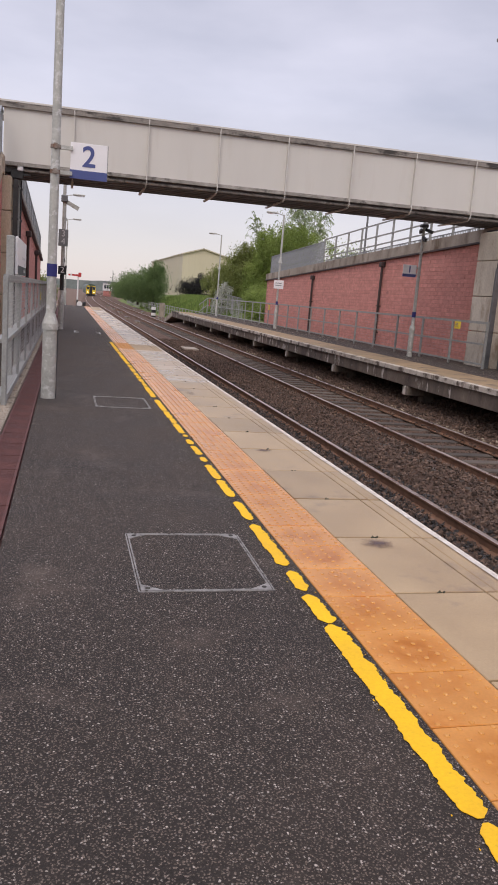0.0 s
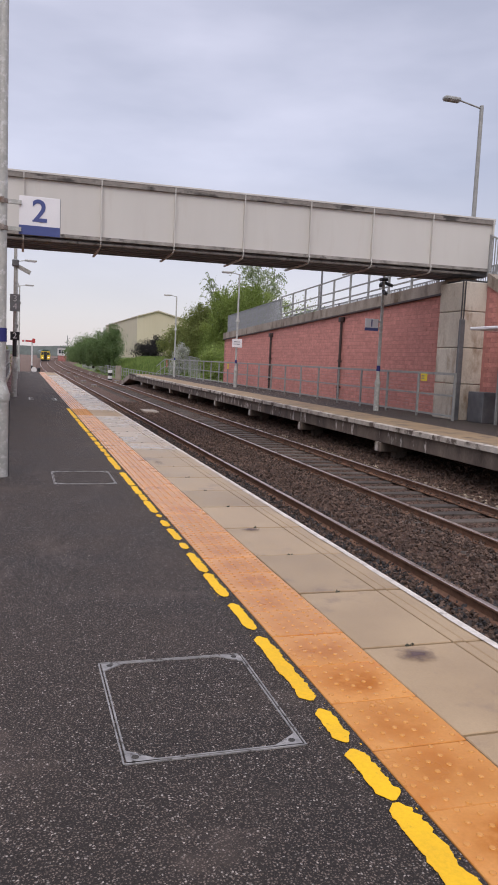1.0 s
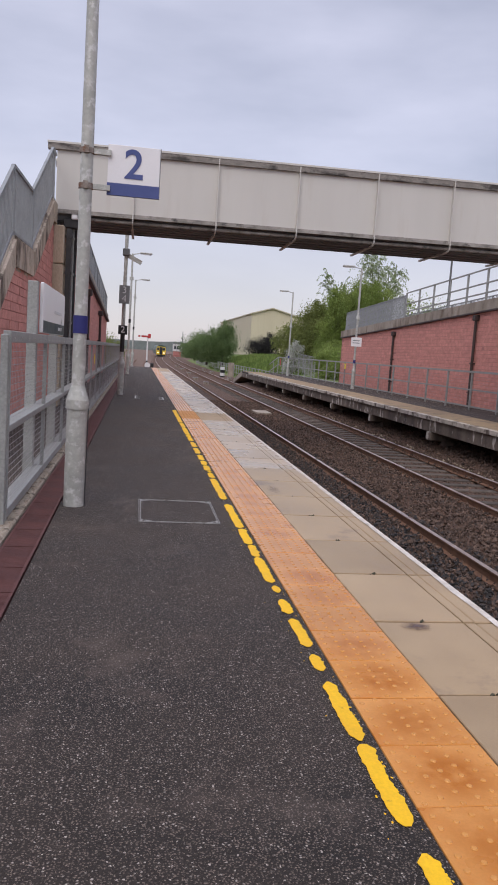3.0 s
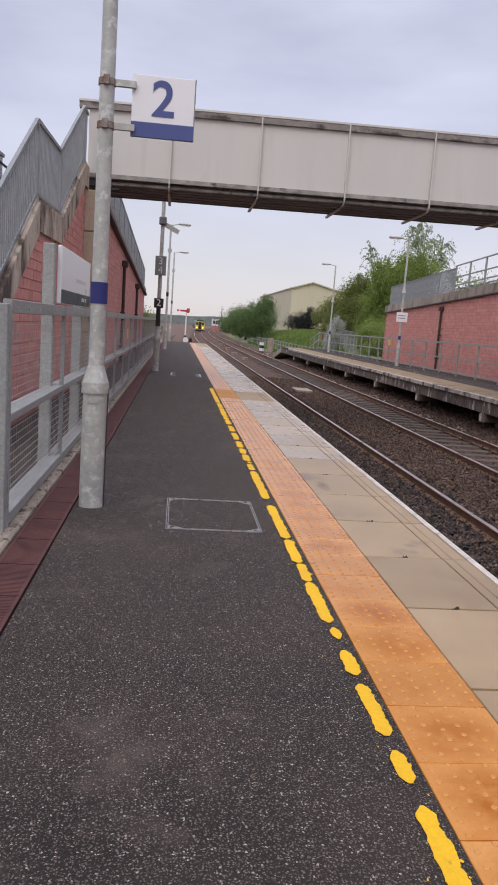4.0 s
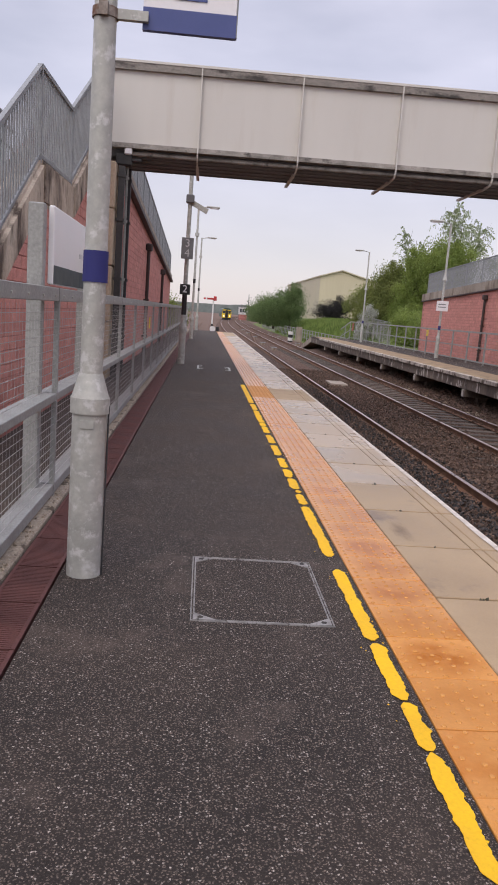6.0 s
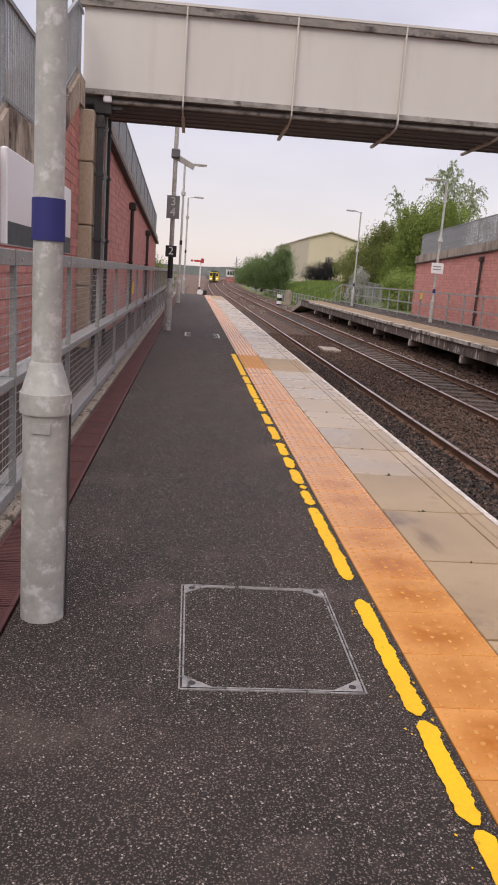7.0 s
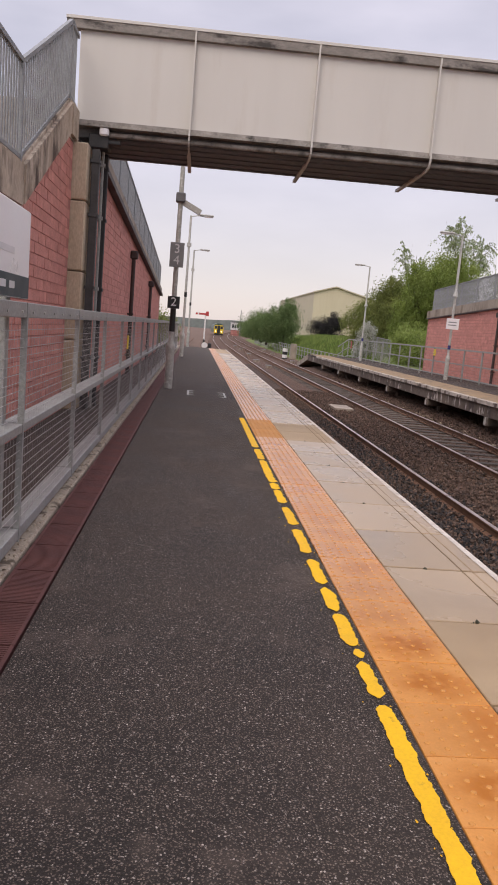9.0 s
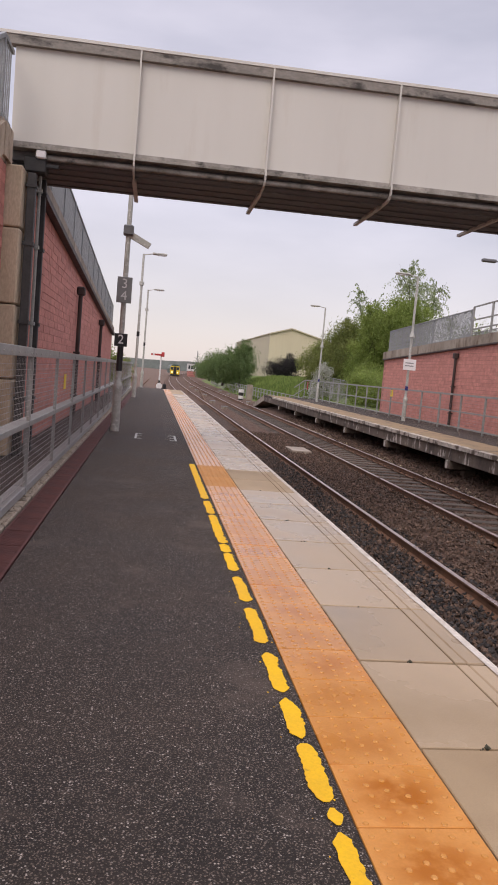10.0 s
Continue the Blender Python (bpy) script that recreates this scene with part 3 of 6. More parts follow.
# drain of cast gratings, each a piece of the channel
bm = bmesh.new()
box(bm, -2.96, -2.740, -9, 60, -0.3, -0.035)
drain = structure("drain_channel", bm, RUST_RED, "rusty red-brown drainage channel with cast gratings", "drain")
bm = bmesh.new()
box(bm, -0.118, -0.100, -0.246, 0.246, -0.03, 0)
box(bm, 0.100, 0.118, -0.246, 0.246, -0.03, 0)
for i in range(25):
    y = -0.234 + 0.0195 * i
    box(bm, -0.100, 0.100, y - 0.0062, y + 0.0062, -0.028, -0.002)
grating_mesh = mesh_of("grating", bm, RUST_RED)
for i in range(88):
    piece("grating", grating_mesh, drain, (-2.867, -5 + 0.5 * i, 0.0))

stones("kerb_rubble", 2600, lambda a, b: (-3.215 + 0.21 * a, 4 + 38 * b ** 1.3), (0.008, 0.024), LITTER, 12, lambda x, r: 0.026 + 0.006 * r, "pale broken mortar and grit along the kerb")

# tactile tiles
TILE_W, TILE_L = 0.406, 0.3908


def tile_mesh(top, dome, rows=12, worn=1.0):
    bm = bmesh.new()
    box(bm, -TILE_W / 2 + 0.003, TILE_W / 2 - 0.003, -TILE_L / 2 + 0.0025, TILE_L / 2 - 0.0025, -0.06, 0.0, 0.003)
    for j in range(rows):
        for i in range(3):
            x = -0.1665 + 0.1332 * i + (0.0666 if j % 2 else 0.0)
            y = (j - (rows - 1) / 2) * 0.0325
            r = bmesh.ops.create_cone(bm, cap_ends=True, segments=8, radius1=0.0140 * worn, radius2=0.0122 * worn * worn, depth=0.0034, matrix=Matrix.Translation((x, y, 0.0022)))
            for f in {f for v in r["verts"] for f in v.link_faces}:
                f.material_index = 1
    return mesh_of("tactile_tile", bm, top, dome)


orange_tile = tile_mesh(ORANGE_TILE, BLISTER, worn=0.84)
matte_tile = tile_mesh(MATTE_TILE, MATTE_TILE)
far_tile = tile_mesh(FAR_TILE, BLISTER)
tactile = thing("tactile_strip", (-0.940, 0, 0), "orange blister-paved warning strip with a polished sheen", "paving", kind="structure")
for i in range(180):
    y = 3.713 + TILE_L * (i - 30)
    if y > END - 0.2:
        break
    me = matte_tile if 20.3 < y < 22.3 else orange_tile if y < 20.3 else far_tile
    piece("tactile_tile", me, tactile, (0, y, random.uniform(-0.0015, 0.0015)))

# edge slabs
SLAB_L = 0.909


def edge_slab_mesh(mat):
    bm = bmesh.new()
    h = SLAB_L / 2 - 0.010
    box(bm, -0.733, -0.215, -h, h, -0.07, 0.0, 0.004)
    box(bm, -0.207, -0.145, -h, h, -0.07, 0.0, 0.003)
    box(bm, -0.139, -0.003, -h, h, -0.07, 0.0, 0.006)
    return mesh_of("edge_slab", bm, mat)


buff_slab, sheen_slab, warm_slab = edge_slab_mesh(SLAB_BUFF), edge_slab_mesh(SLAB_SHEEN), edge_slab_mesh(SLAB_WARM)
copings = thing("platform_edge", (0, 0, 0), "buff concrete edge slabs with grooves and a worn white lip", "paving", kind="structure")
y = 12.907 + SLAB_L / 2 - SLAB_L * 23
while y < END - 0.3:
    # Slabs beyond 13.5 m mostly take the copy with sheen in its colour.
    me = warm_slab if 20.2 < y < 22.4 or y > 52 else sheen_slab if random.random() < (0.0 if y < 13.5 else 0.95) else buff_slab
    piece("edge_slab", me, copings, (0, y, random.uniform(-0.002, 0.002)))
    y += SLAB_L
bm = bmesh.new()
n_lip = 340
for i in range(n_lip):
    y0 = -8 + (END + 8) * i / n_lip
    y1 = -8 + (END + 8) * (i + 1) / n_lip
    w = 0.046 + 0.016 * noise.noise((y0 * 2.3, 0, 5))
    w1 = 0.046 + 0.016 * noise.noise((y1 * 2.3, 0, 5))
    vs = [bm.verts.new(p) for p in ((-w, y0, 0.004), (0.003, y0, 0.004), (0.003, y1, 0.004), (-w1, y1, 0.004), (0.003, y0, -0.06), (0.003, y1, -0.06))]
    bm.faces.new(vs[:4])
    bm.faces.new((vs[1], vs[4], vs[5], vs[2]))
part("white_lip", bm, WHITE_LINE, copings, "worn white painted edge line")


stones("joint_moss", 90, lambda a, b: (-0.47 + 0.05 * (a - 0.5), 12.907 + 0.909 * np.floor(18 * b - 9) + 0.02 * (a - 0.5)), (0.008, 0.026), MOSS, 14, lambda x, r: -0.004 + 0.006 * r, "dark moss clumps in the joints of the edge slabs")


def slab_stain(x, y, lx, ly, material, label):
    """A dried spill lying on a slab, fading out to a ragged edge."""
    bm = bmesh.new()
    bmesh.ops.create_grid(bm, x_segments=1, y_segments=1, size=1)
    ob = part("stain", bm, material)
    ob.matrix_world = Matrix.Translation((x, y, 0.0045)) @ Matrix.Diagonal((lx, ly, 1, 1))
    ob.visible_shadow = False
    return tagged(ob, label, "stain", kind="structure")


slab_stain(-0.50, 5.50, 0.16, 0.13, SPILL, "dark purple spill dried on an edge slab")
slab_stain(-0.52, 8.28, 0.13, 0.09, SPILL, "small dark spill dried beside a slab joint")
slab_stain(-0.60, 12.35, 0.10, 0.34, SMEAR, "grey smear worn into an edge slab")


def paint_patch(y0, y1, x, width, seed):
    """A worn blot of line paint with a ragged outline."""
    bm = bmesh.new()
    n = max(8, int((y1 - y0) / 0.012))
    left, right = [], []
    for i in range(n + 1):
        u = i / n
        yy = y0 + (y1 - y0) * u
        taper = min(1.0, 0.25 + 0.3 * noise.noise((seed, 3, 0)) + 5.0 * min(u, 1 - u) * (y1 - y0) / 0.25)
        wob = 0.28 * noise.noise((yy * 8, seed, 0)) + 0.20 * noise.noise((yy * 36, seed, 3)) + 0.08 * noise.noise((yy * 70, seed, 4))
        wob2 = 0.32 * noise.noise((yy * 11, seed, 9)) + 0.32 * noise.noise((yy * 45, seed, 12)) - 0.08
        left.append(bm.verts.new((x - width / 2 * taper * (1 + wob), yy, 0.004)))
        right.append(bm.verts.new((x + width / 2 * taper * (1 + wob2), yy, 0.004)))
    for i in range(n):
        bm.faces.new((left[i], right[i], right[i + 1], left[i + 1]))
    r = bmesh.ops.extrude_face_region(bm, geom=bm.faces[:])
    bmesh.ops.translate(bm, verts=[g for g in r["geom"] if isinstance(g, bmesh.types.BMVert)], vec=(0, 0, 0.002))
    bmesh.ops.recalc_face_normals(bm, faces=bm.faces[:])
    return bm


line = thing("yellow_line", (0, 0, 0), "broken worn yellow safety line painted on the asphalt", "line marking", kind="structure")
PATCHES = ((-3.0, 2.80, 0.09), (2.84, 3.03, 0.085), (3.05, 4.36, 0.092), (4.375, 4.71, 0.085), (4.76, 5.04, 0.075), (5.12, 5.87, 0.08), (5.97, 6.41, 0.068),
           (6.54, 7.035, 0.068), (7.06, 7.575, 0.066), (7.69, 7.88, 0.06), (7.975, 8.37, 0.062), (8.45, 8.695, 0.062), (8.82, 8.955, 0.052), (9.015, 9.61, 0.068),
           (9.62, 9.94, 0.068), (9.96, 10.46, 0.07), (10.49, 11.44, 0.072), (11.67, 12.85, 0.074), (12.91, 13.25, 0.07), (13.29, 13.385, 0.055),
           (13.42, 13.82, 0.072), (13.86, 14.23, 0.072), (14.29, 14.765, 0.074), (14.90, 15.49, 0.076), (15.62, 16.18, 0.076), (16.33, 16.85, 0.078),
           (16.87, 17.16, 0.08), (17.19, 18.40, 0.08), (18.45, 19.17, 0.08), (19.30, 22.3, 0.085))
seed = 1.0
for y0, y1, w in PATCHES:
    seed += 2.7
    part("paint_patch", paint_patch(y0, y1, -1.173 - w / 2, w, seed), YELLOW, line)


rng = random.Random(31)
bm = bmesh.new()
for k in range(170):
    yy = rng.uniform(2.6, 17)
    xx = -1.176 + rng.gauss(0, 0.007) if rng.random() < 0.7 else -1.27 + rng.gauss(0, 0.02)
    r0 = rng.uniform(0.0015, 0.006)
    ring = [bm.verts.new((xx + r0 * rng.uniform(0.5, 1.2) * math.cos(a), yy + 1.6 * r0 * rng.uniform(0.5, 1.2) * math.sin(a), 0.0045)) for a in (0, 1.05, 2.1, 3.14, 4.2, 5.2)]
    bm.faces.new(ring)
tagged(part("paint_flakes", bm, YELLOW, line), kind="stuff")


def manhole(name, x0, x1, y0, y1):
    ob = thing(name, ((x0 + x1) / 2, (y0 + y1) / 2, 0), "asphalt-filled access cover in a worn steel frame", "access cover", "access covers in the platform")
    hx, hy, t = (x1 - x0) / 2, (y1 - y0) / 2, 0.006
    bm = bmesh.new()
    for a in (-1, 1):
        box(bm, min(a * hx, a * (hx - t)), max(a * hx, a * (hx - t)), -hy, hy, -0.02, 0.004)
        box(bm, min(a * (hx - 0.013), a * (hx - 0.02)), max(a * (hx - 0.013), a * (hx - 0.02)), -hy + 0.013, hy - 0.013, -0.02, 0.0045)
        box(bm, -hx, hx, min(a * hy, a * (hy - t)), max(a * hy, a * (hy - t)), -0.02, 0.0052)
        box(bm, -hx + 0.013, hx - 0.013, min(a * (hy - 0.013), a * (hy - 0.02)), max(a * (hy - 0.013), a * (hy - 0.02)), -0.02, 0.0046)
    part("frame", bm, FRAME_STEEL, ob)
    for sx in (-1, 1):
        for sy in (-1, 1):
            bm = bmesh.new()
            cx, cy = sx * (hx - 0.013), sy * (hy - 0.013)
            pts = [(cx, cy), (cx - sx * 0.115, cy), (cx, cy - sy * 0.085)]
            lo = [bm.verts.new((px, py, -0.004)) for px, py in pts]
            hi = [bm.verts.new((px, py, 0.0052)) for px, py in pts]
            bm.faces.new(lo)
            bm.faces.new(hi)
            for i in range(3):
                bm.faces.new((lo[i], lo[(i + 1) % 3], hi[(i + 1) % 3], hi[i]))
            bmesh.ops.recalc_face_normals(bm, faces=bm.faces[:])
            corner = part("corner_plate", bm, FRAME_STEEL, ob)
            bm = bmesh.new()
            rod(bm, (cx - sx * 0.035, cy - sy * 0.028, 0.0), (cx - sx * 0.035, cy - sy * 0.028, 0.0066), 0.014, seg=8)
            part("key_hole", bm, JOINT, corner)
    return ob


manhole("access_cover", -2.049, -1.365, 4.777, 5.675)
manhole("access_cover", -2.042, -1.360, 10.622, 11.541)
for x in (-2.13, -1.35):
    bm = bmesh.new()
    s = 1 if x < -1.7 else -1
    for yy in (25.72, 26.22, 26.72):
        box(bm, min(x, x + s * 0.12), max(x, x + s * 0.12), yy - 0.03, yy + 0.03, -0.01, 0.004)
    box(bm, x - 0.02, x + 0.02, 25.69, 26.75, -0.01, 0.005)
    tagged(part("cover_edge", bm, GALV), "pale steel corner of a cover lost under asphalt", "access cover")

# ---- far platform ----
NOSE = 6.22
bm = bmesh.new()
box(bm, NOSE + 0.05, 10.6, -9, 65.6, -0.12, 0.0)
bmesh.ops.subdivide_edges(bm, edges=[e for e in bm.edges if e.calc_length() > 20], cuts=30)
structure("far_platform_surface", bm, ASPHALT, "dark worn asphalt of the opposite platform", "platform")
bm = bmesh.new()
box(bm, NOSE + 0.201, NOSE + 1.55, -9, 65.5, -0.1, 0.004)
structure("far_edge_paving", bm, HONEY, "ochre worn edge paving of the opposite platform", "paving")
bm = bmesh.new()
prism(bm, [(NOSE, -0.10), (NOSE + 0.20, -0.10), (NOSE + 0.20, 0.009), (NOSE, 0.009)], -9, 61.4)
structure("far_white_edge", bm, FAR_NOSE, "worn white nosing of the opposite platform", "line marking")
bm = bmesh.new()
box(bm, NOSE + 0.06, NOSE + 0.3, -9, 65.5, -0.44, -0.094, 0.01)
structure("far_edge_beam", bm, EDGE_BEAM, "spalled concrete edge beam of the opposite platform", "beam")
# The recess's shade is carried by the dark earth colour.
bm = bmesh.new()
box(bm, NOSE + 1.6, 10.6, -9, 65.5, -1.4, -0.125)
structure("far_platform_wall", bm, EARTH, "earthy recess wall under the opposite platform, shade in its dark colour", "wall")
bm = bmesh.new()
prism(bm, [(NOSE - 0.35, -1.3), (NOSE - 0.35, -1.06), (NOSE + 0.25, -0.93), (NOSE + 1.6, -0.62), (NOSE + 1.6, -1.3)], -9, 65.4)
structure("ballast_shoulder", bm, BALLAST_BED, "brown stony shoulder rising under the opposite platform", "ballast")
bm = bmesh.new()
box(bm, -0.12, 1.5, -0.16, 0.16, -0.68, -0.445, 0.015)
box(bm, 0.35, 0.65, -0.14, 0.14, -1.3, -0.68)
trestle_mesh = mesh_of("trestle", bm, EDGE_BEAM)
for i in range(10):
    ob = new("trestle", trestle_mesh)
    ob.location = (NOSE + 0.15, 8.3 + 5.6 * i, 0)
    tagged(ob, "stained concrete support under the platform edge", "support", "supports under the opposite platform")
bm = bmesh.new()
slab_x(bm, [(65.5, -0.4), (65.5, 0.0), (71, -0.9), (71, -1.25)], NOSE + 0.05, 9.5)
structure("platform_ramp", bm, CONCRETE, "weathered concrete ramp at the end of the opposite platform", "ramp")

bm = bmesh.new()
box(bm, 10.61, 24, 51.3, 67, -0.9, -0.04)
structure("verge", bm, GRASS_GROUND, "rough grass verge behind the platform end", "ground")

# ---- footbridge ----
BY, BZ0, BZ1, BL, BR = 22.34, 4.27, 5.805, -4.10, 11.0
bridge = thing("footbridge", (3.4, BY + 1, BZ0), "grey-cream painted steel plate footbridge over both tracks", "footbridge")


def bridge_part(name, bm, mat, label=""):
    for v in bm.verts:
        v.co.z += 0.0085 * (v.co.x + 2.4)  # the span rises a little towards the far platform
    ob = part(name, bm, mat, bridge, label)
    ob.matrix_parent_inverse = bridge.matrix_world.inverted()
    return ob


WIDTH = 1.7
RIBS = [-2.38 + 1.893 * k for k in range(7)]
edges_x = [BL] + RIBS + [BR]
for side, y in ((0, BY), (1, BY + WIDTH)):
    for a, b in zip(edges_x, edges_x[1:]):
        bm = bmesh.new()
        box(bm, a + 0.002, b - 0.002, y - 0.006, y + 0.006, BZ0 + 0.055, BZ1 - 0.13)
        bridge_part("side_panel", bm, BRIDGE_PAINT)
    bm = bmesh.new()
    box(bm, BL - 0.20, BR + 0.05, y - 0.075, y + 0.075, BZ1 - 0.14, BZ1 - 0.012, 0.004)
    bridge_part("top_flange", bm, FLANGE, "dirt-streaked top flange")
    bm = bmesh.new()
    box(bm, BL - 0.21, BR + 0.06, y - 0.085, y + 0.085, BZ1 - 0.011, BZ1 + 0.036, 0.003)
    bridge_part("capping", bm, BRIDGE_PAINT)
    bm = bmesh.new()
    box(bm, BL, BR, y - 0.10, y + 0.10, BZ0 + 0.02, BZ0 + 0.055)
    box(bm, BL, BR, y - 0.028, y + 0.02, BZ0 + 0.055, BZ0 + 0.12)
    bridge_part("bottom_flange", bm, BRIDGE_DIRTY, "dirt-streaked bottom flange")
# Deck, joists and stringer take the shade-darkened underside colour.
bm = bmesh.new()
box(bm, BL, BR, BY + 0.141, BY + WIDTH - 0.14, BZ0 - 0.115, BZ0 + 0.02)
bridge_part("deck", bm, BRIDGE_UNDER, "ribbed underside of the deck, coloured dark for its shade")
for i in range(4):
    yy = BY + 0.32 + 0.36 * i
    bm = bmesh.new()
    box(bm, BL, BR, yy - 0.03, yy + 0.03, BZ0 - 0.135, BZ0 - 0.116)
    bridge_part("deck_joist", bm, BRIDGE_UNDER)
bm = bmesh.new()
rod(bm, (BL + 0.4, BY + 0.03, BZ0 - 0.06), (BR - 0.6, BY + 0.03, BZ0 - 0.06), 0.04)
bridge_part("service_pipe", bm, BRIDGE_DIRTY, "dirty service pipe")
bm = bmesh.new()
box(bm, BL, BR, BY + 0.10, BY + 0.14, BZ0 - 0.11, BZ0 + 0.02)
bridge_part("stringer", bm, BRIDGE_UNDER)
for x in RIBS:
    bm = bmesh.new()
    box(bm, x - 0.012, x + 0.012, BY - 0.105, BY - 0.006, BZ0 + 0.06, BZ1 - 0.02)
    steps = [(-0.095, 0.06), (-0.095, 0.0), (-0.08, -0.06), (-0.03, -0.11), (0.05, -0.13), (0.45, -0.15)]
    for (y0, z0), (y1, z1) in zip(steps, steps[1:]):
        bar(bm, (x, BY + y0, BZ0 + z0), (x, BY + y1, BZ0 + z1), 0.026, 0.05)
    bridge_part("rib", bm, BRIDGE_PAINT, "curved pale stiffening rib")
    bm = bmesh.new()
    box(bm, x - 0.03, x + 0.03, BY + 0.46, BY + WIDTH + 0.18, BZ0 - 0.16, BZ0 - 0.117)
    bridge_part("cross_beam", bm, BRIDGE_PAINT)
bm = bmesh.new()
box(bm, BR - 0.02, BR + 0.02, BY - 0.1, BY + 0.1, BZ0 - 0.1, BZ1)
bridge_part("end_plate", bm, BRIDGE_PAINT)


def pier(x0, x1, y0, y1, material=CONCRETE_PALE, name="bridge_pier"):
    ob = thing(name, ((x0 + x1) / 2, (y0 + y1) / 2, -0.05), "stacked pale concrete bridge pier with rusty stains", "pier", "piers of the footbridge")
    zs = [-0.05, 1.05, 2.1, 3.15, 4.0]
    for a, b in zip(zs, zs[1:]):
        bm = bmesh.new()
        box(bm, x0, x1, y0, y1, a + 0.008, b - 0.008, 0.02)
        p = part("block", bm, material, ob)
        p.matrix_parent_inverse = ob.matrix_world.inverted()
    bm = bmesh.new()
    box(bm, x0 + 0.15, x1 - 0.15, y0 + 0.25, y1 - 0.1, 3.99, BZ0 - 0.2)
    p = part("bearing", bm, DARK_STEEL, ob)
    p.matrix_parent_inverse = ob.matrix_world.inverted()
    return ob


pier(-5.0, -3.86, 22.05, 22.85, PIER_TAN)
pier(9.75, 11.1, 21.6, 22.9)

# ---- walls beside the ramps ----
def ramp_wall(name, x0, x1, y0, y1, z0, z1, material):
    bm = bmesh.new()
    slab_x(bm, [(y0, -0.1), (y1, -0.1), (y1, z1), (y0, z0)], x0, x1)
    return structure(name, bm, material, "red brick ramp wall with a sloping concrete coping", "wall")


def sloped_coping(name, x0, x1, y0, y1, z0, z1, t=0.32):
    ob = thing(name, ((x0 + x1) / 2, y0, z0), "stained concrete coping stones along the ramp wall", "coping", kind="structure")
    n = int((y1 - y0) / 0.9)
    for i in range(n):
        a, b = i / n, (i + 1) / n
        ya, yb = y0 + (y1 - y0) * a + 0.004, y0 + (y1 - y0) * b - 0.004
        za, zb = z0 + (z1 - z0) * a, z0 + (z1 - z0) * b
        bm = bmesh.new()
        slab_x(bm, [(ya, za), (yb, zb), (yb, zb + t), (ya, za + t)], x0, x1)
        p = part("coping_stone", bm, CONCRETE, ob)
        p.matrix_parent_inverse = ob.matrix_world.inverted()
    return ob


LW, RW = -3.95, 10.5
ramp_wall("wall_right_ramp", RW, RW + 0.4, 21.3, 51.0, 3.96, 2.86, MORTAR)
sloped_coping("coping_right", RW - 0.1, RW + 0.45, 22.9, 51.0, 3.90, 2.84, 0.38)
bm = bmesh.new()
slab_x(bm, [(22.9, 3.845), (51.0, 2.785), (51.0, 2.838), (22.9, 3.898)], RW - 0.13, RW - 0.002)
structure("drip_course_right", bm, BROWN_PIPE, "dark brown course under the coping", "trim")
ramp_wall("wall_left_ramp", LW - 0.4, LW, 22.8, 48.3, 4.10, 2.77, MORTAR)
sloped_coping("coping_left", LW - 0.45, LW + 0.08, 23.4, 48.3, 4.10, 2.79, 0.26)
bm = bmesh.new()
slab_x(bm, [(23.4, 4.0), (48.3, 2.69), (48.3, 2.788), (23.4, 4.098)], LW + 0.0, LW + 0.14)
structure("gutter_left", bm, BROWN_PIPE, "dark brown gutter strip under the coping", "gutter")
# returns that close the ramps behind
bm = bmesh.new()
box(bm, RW + 0.4, RW + 3.2, 50.6, 51.0, -0.1, 2.7)
structure("wall_right_end", bm, BRICK_FAR, "red brick end wall of the ramp", "wall")
bm = bmesh.new()
box(bm, RW, RW + 0.4, -9, 21.3, -0.1, 3.9)
structure("wall_right_stair", bm, BRICK_FAR, "red brick wall behind the opposite platform", "wall")


def palisade(name, x, y0, y1, z0, z1, height, step, material, label):
    """A railing on a sloping coping: posts, two rails and upright bars."""
    ob = thing(name, (x, y0, z0), label, "railing")
    inv = ob.matrix_world.inverted()

    def zc(y):
        return z0 + (z1 - z0) * (y - y0) / (y1 - y0)

    for h in (0.08, height):
        bm = bmesh.new()
        bar(bm, (x, y0, z0 + h), (x, y1, z1 + h), 0.05, 0.04)
        part("rail", bm, material, ob).matrix_parent_inverse = inv
    bm = bmesh.new()
    bar(bm, (0, 0, 0.06), (0, 0, height), 0.012, 0.045)
    pale = mesh_of("pale", bm, material)
    n = int((y1 - y0) / step)
    for i in range(n + 1):
        y = y0 + (y1 - y0) * i / n
        piece("pale", pale, ob, (0, y - y0, zc(y) - z0))
    n = max(1, int((y1 - y0) / 2.0))
    for i in range(n + 1):
        y = y0 + (y1 - y0) * i / n
        bm = bmesh.new()
        bar(bm, (x, y, zc(y)), (x, y, zc(y) + height + 0.02), 0.06)
        part("post", bm, material, ob).matrix_parent_inverse = inv
    return ob


def open_railing(name, x, y0, y1, z0, z1, height):
    ob = thing(name, (x, y0, z0), "grey steel post-and-rail railing along the ramp", "railing")
    inv = ob.matrix_world.inverted()
    for h in (0.35, 0.72, height):
        bm = bmesh.new()
        bar(bm, (x, y0, z0 + h), (x, y1, z1 + h), 0.05)
        part("rail", bm, GALV_FENCE, ob).matrix_parent_inverse = inv
    n = int((y1 - y0) / 1.6)
    for i in range(n + 1):
        u = i / n
        z = z0 + (z1 - z0) * u
        bm = bmesh.new()
        bar(bm, (x, y0 + (y1 - y0) * u, z), (x, y0 + (y1 - y0) * u, z + height), 0.07)
        part("post", bm, GALV_FENCE, ob).matrix_parent_inverse = inv
    return ob


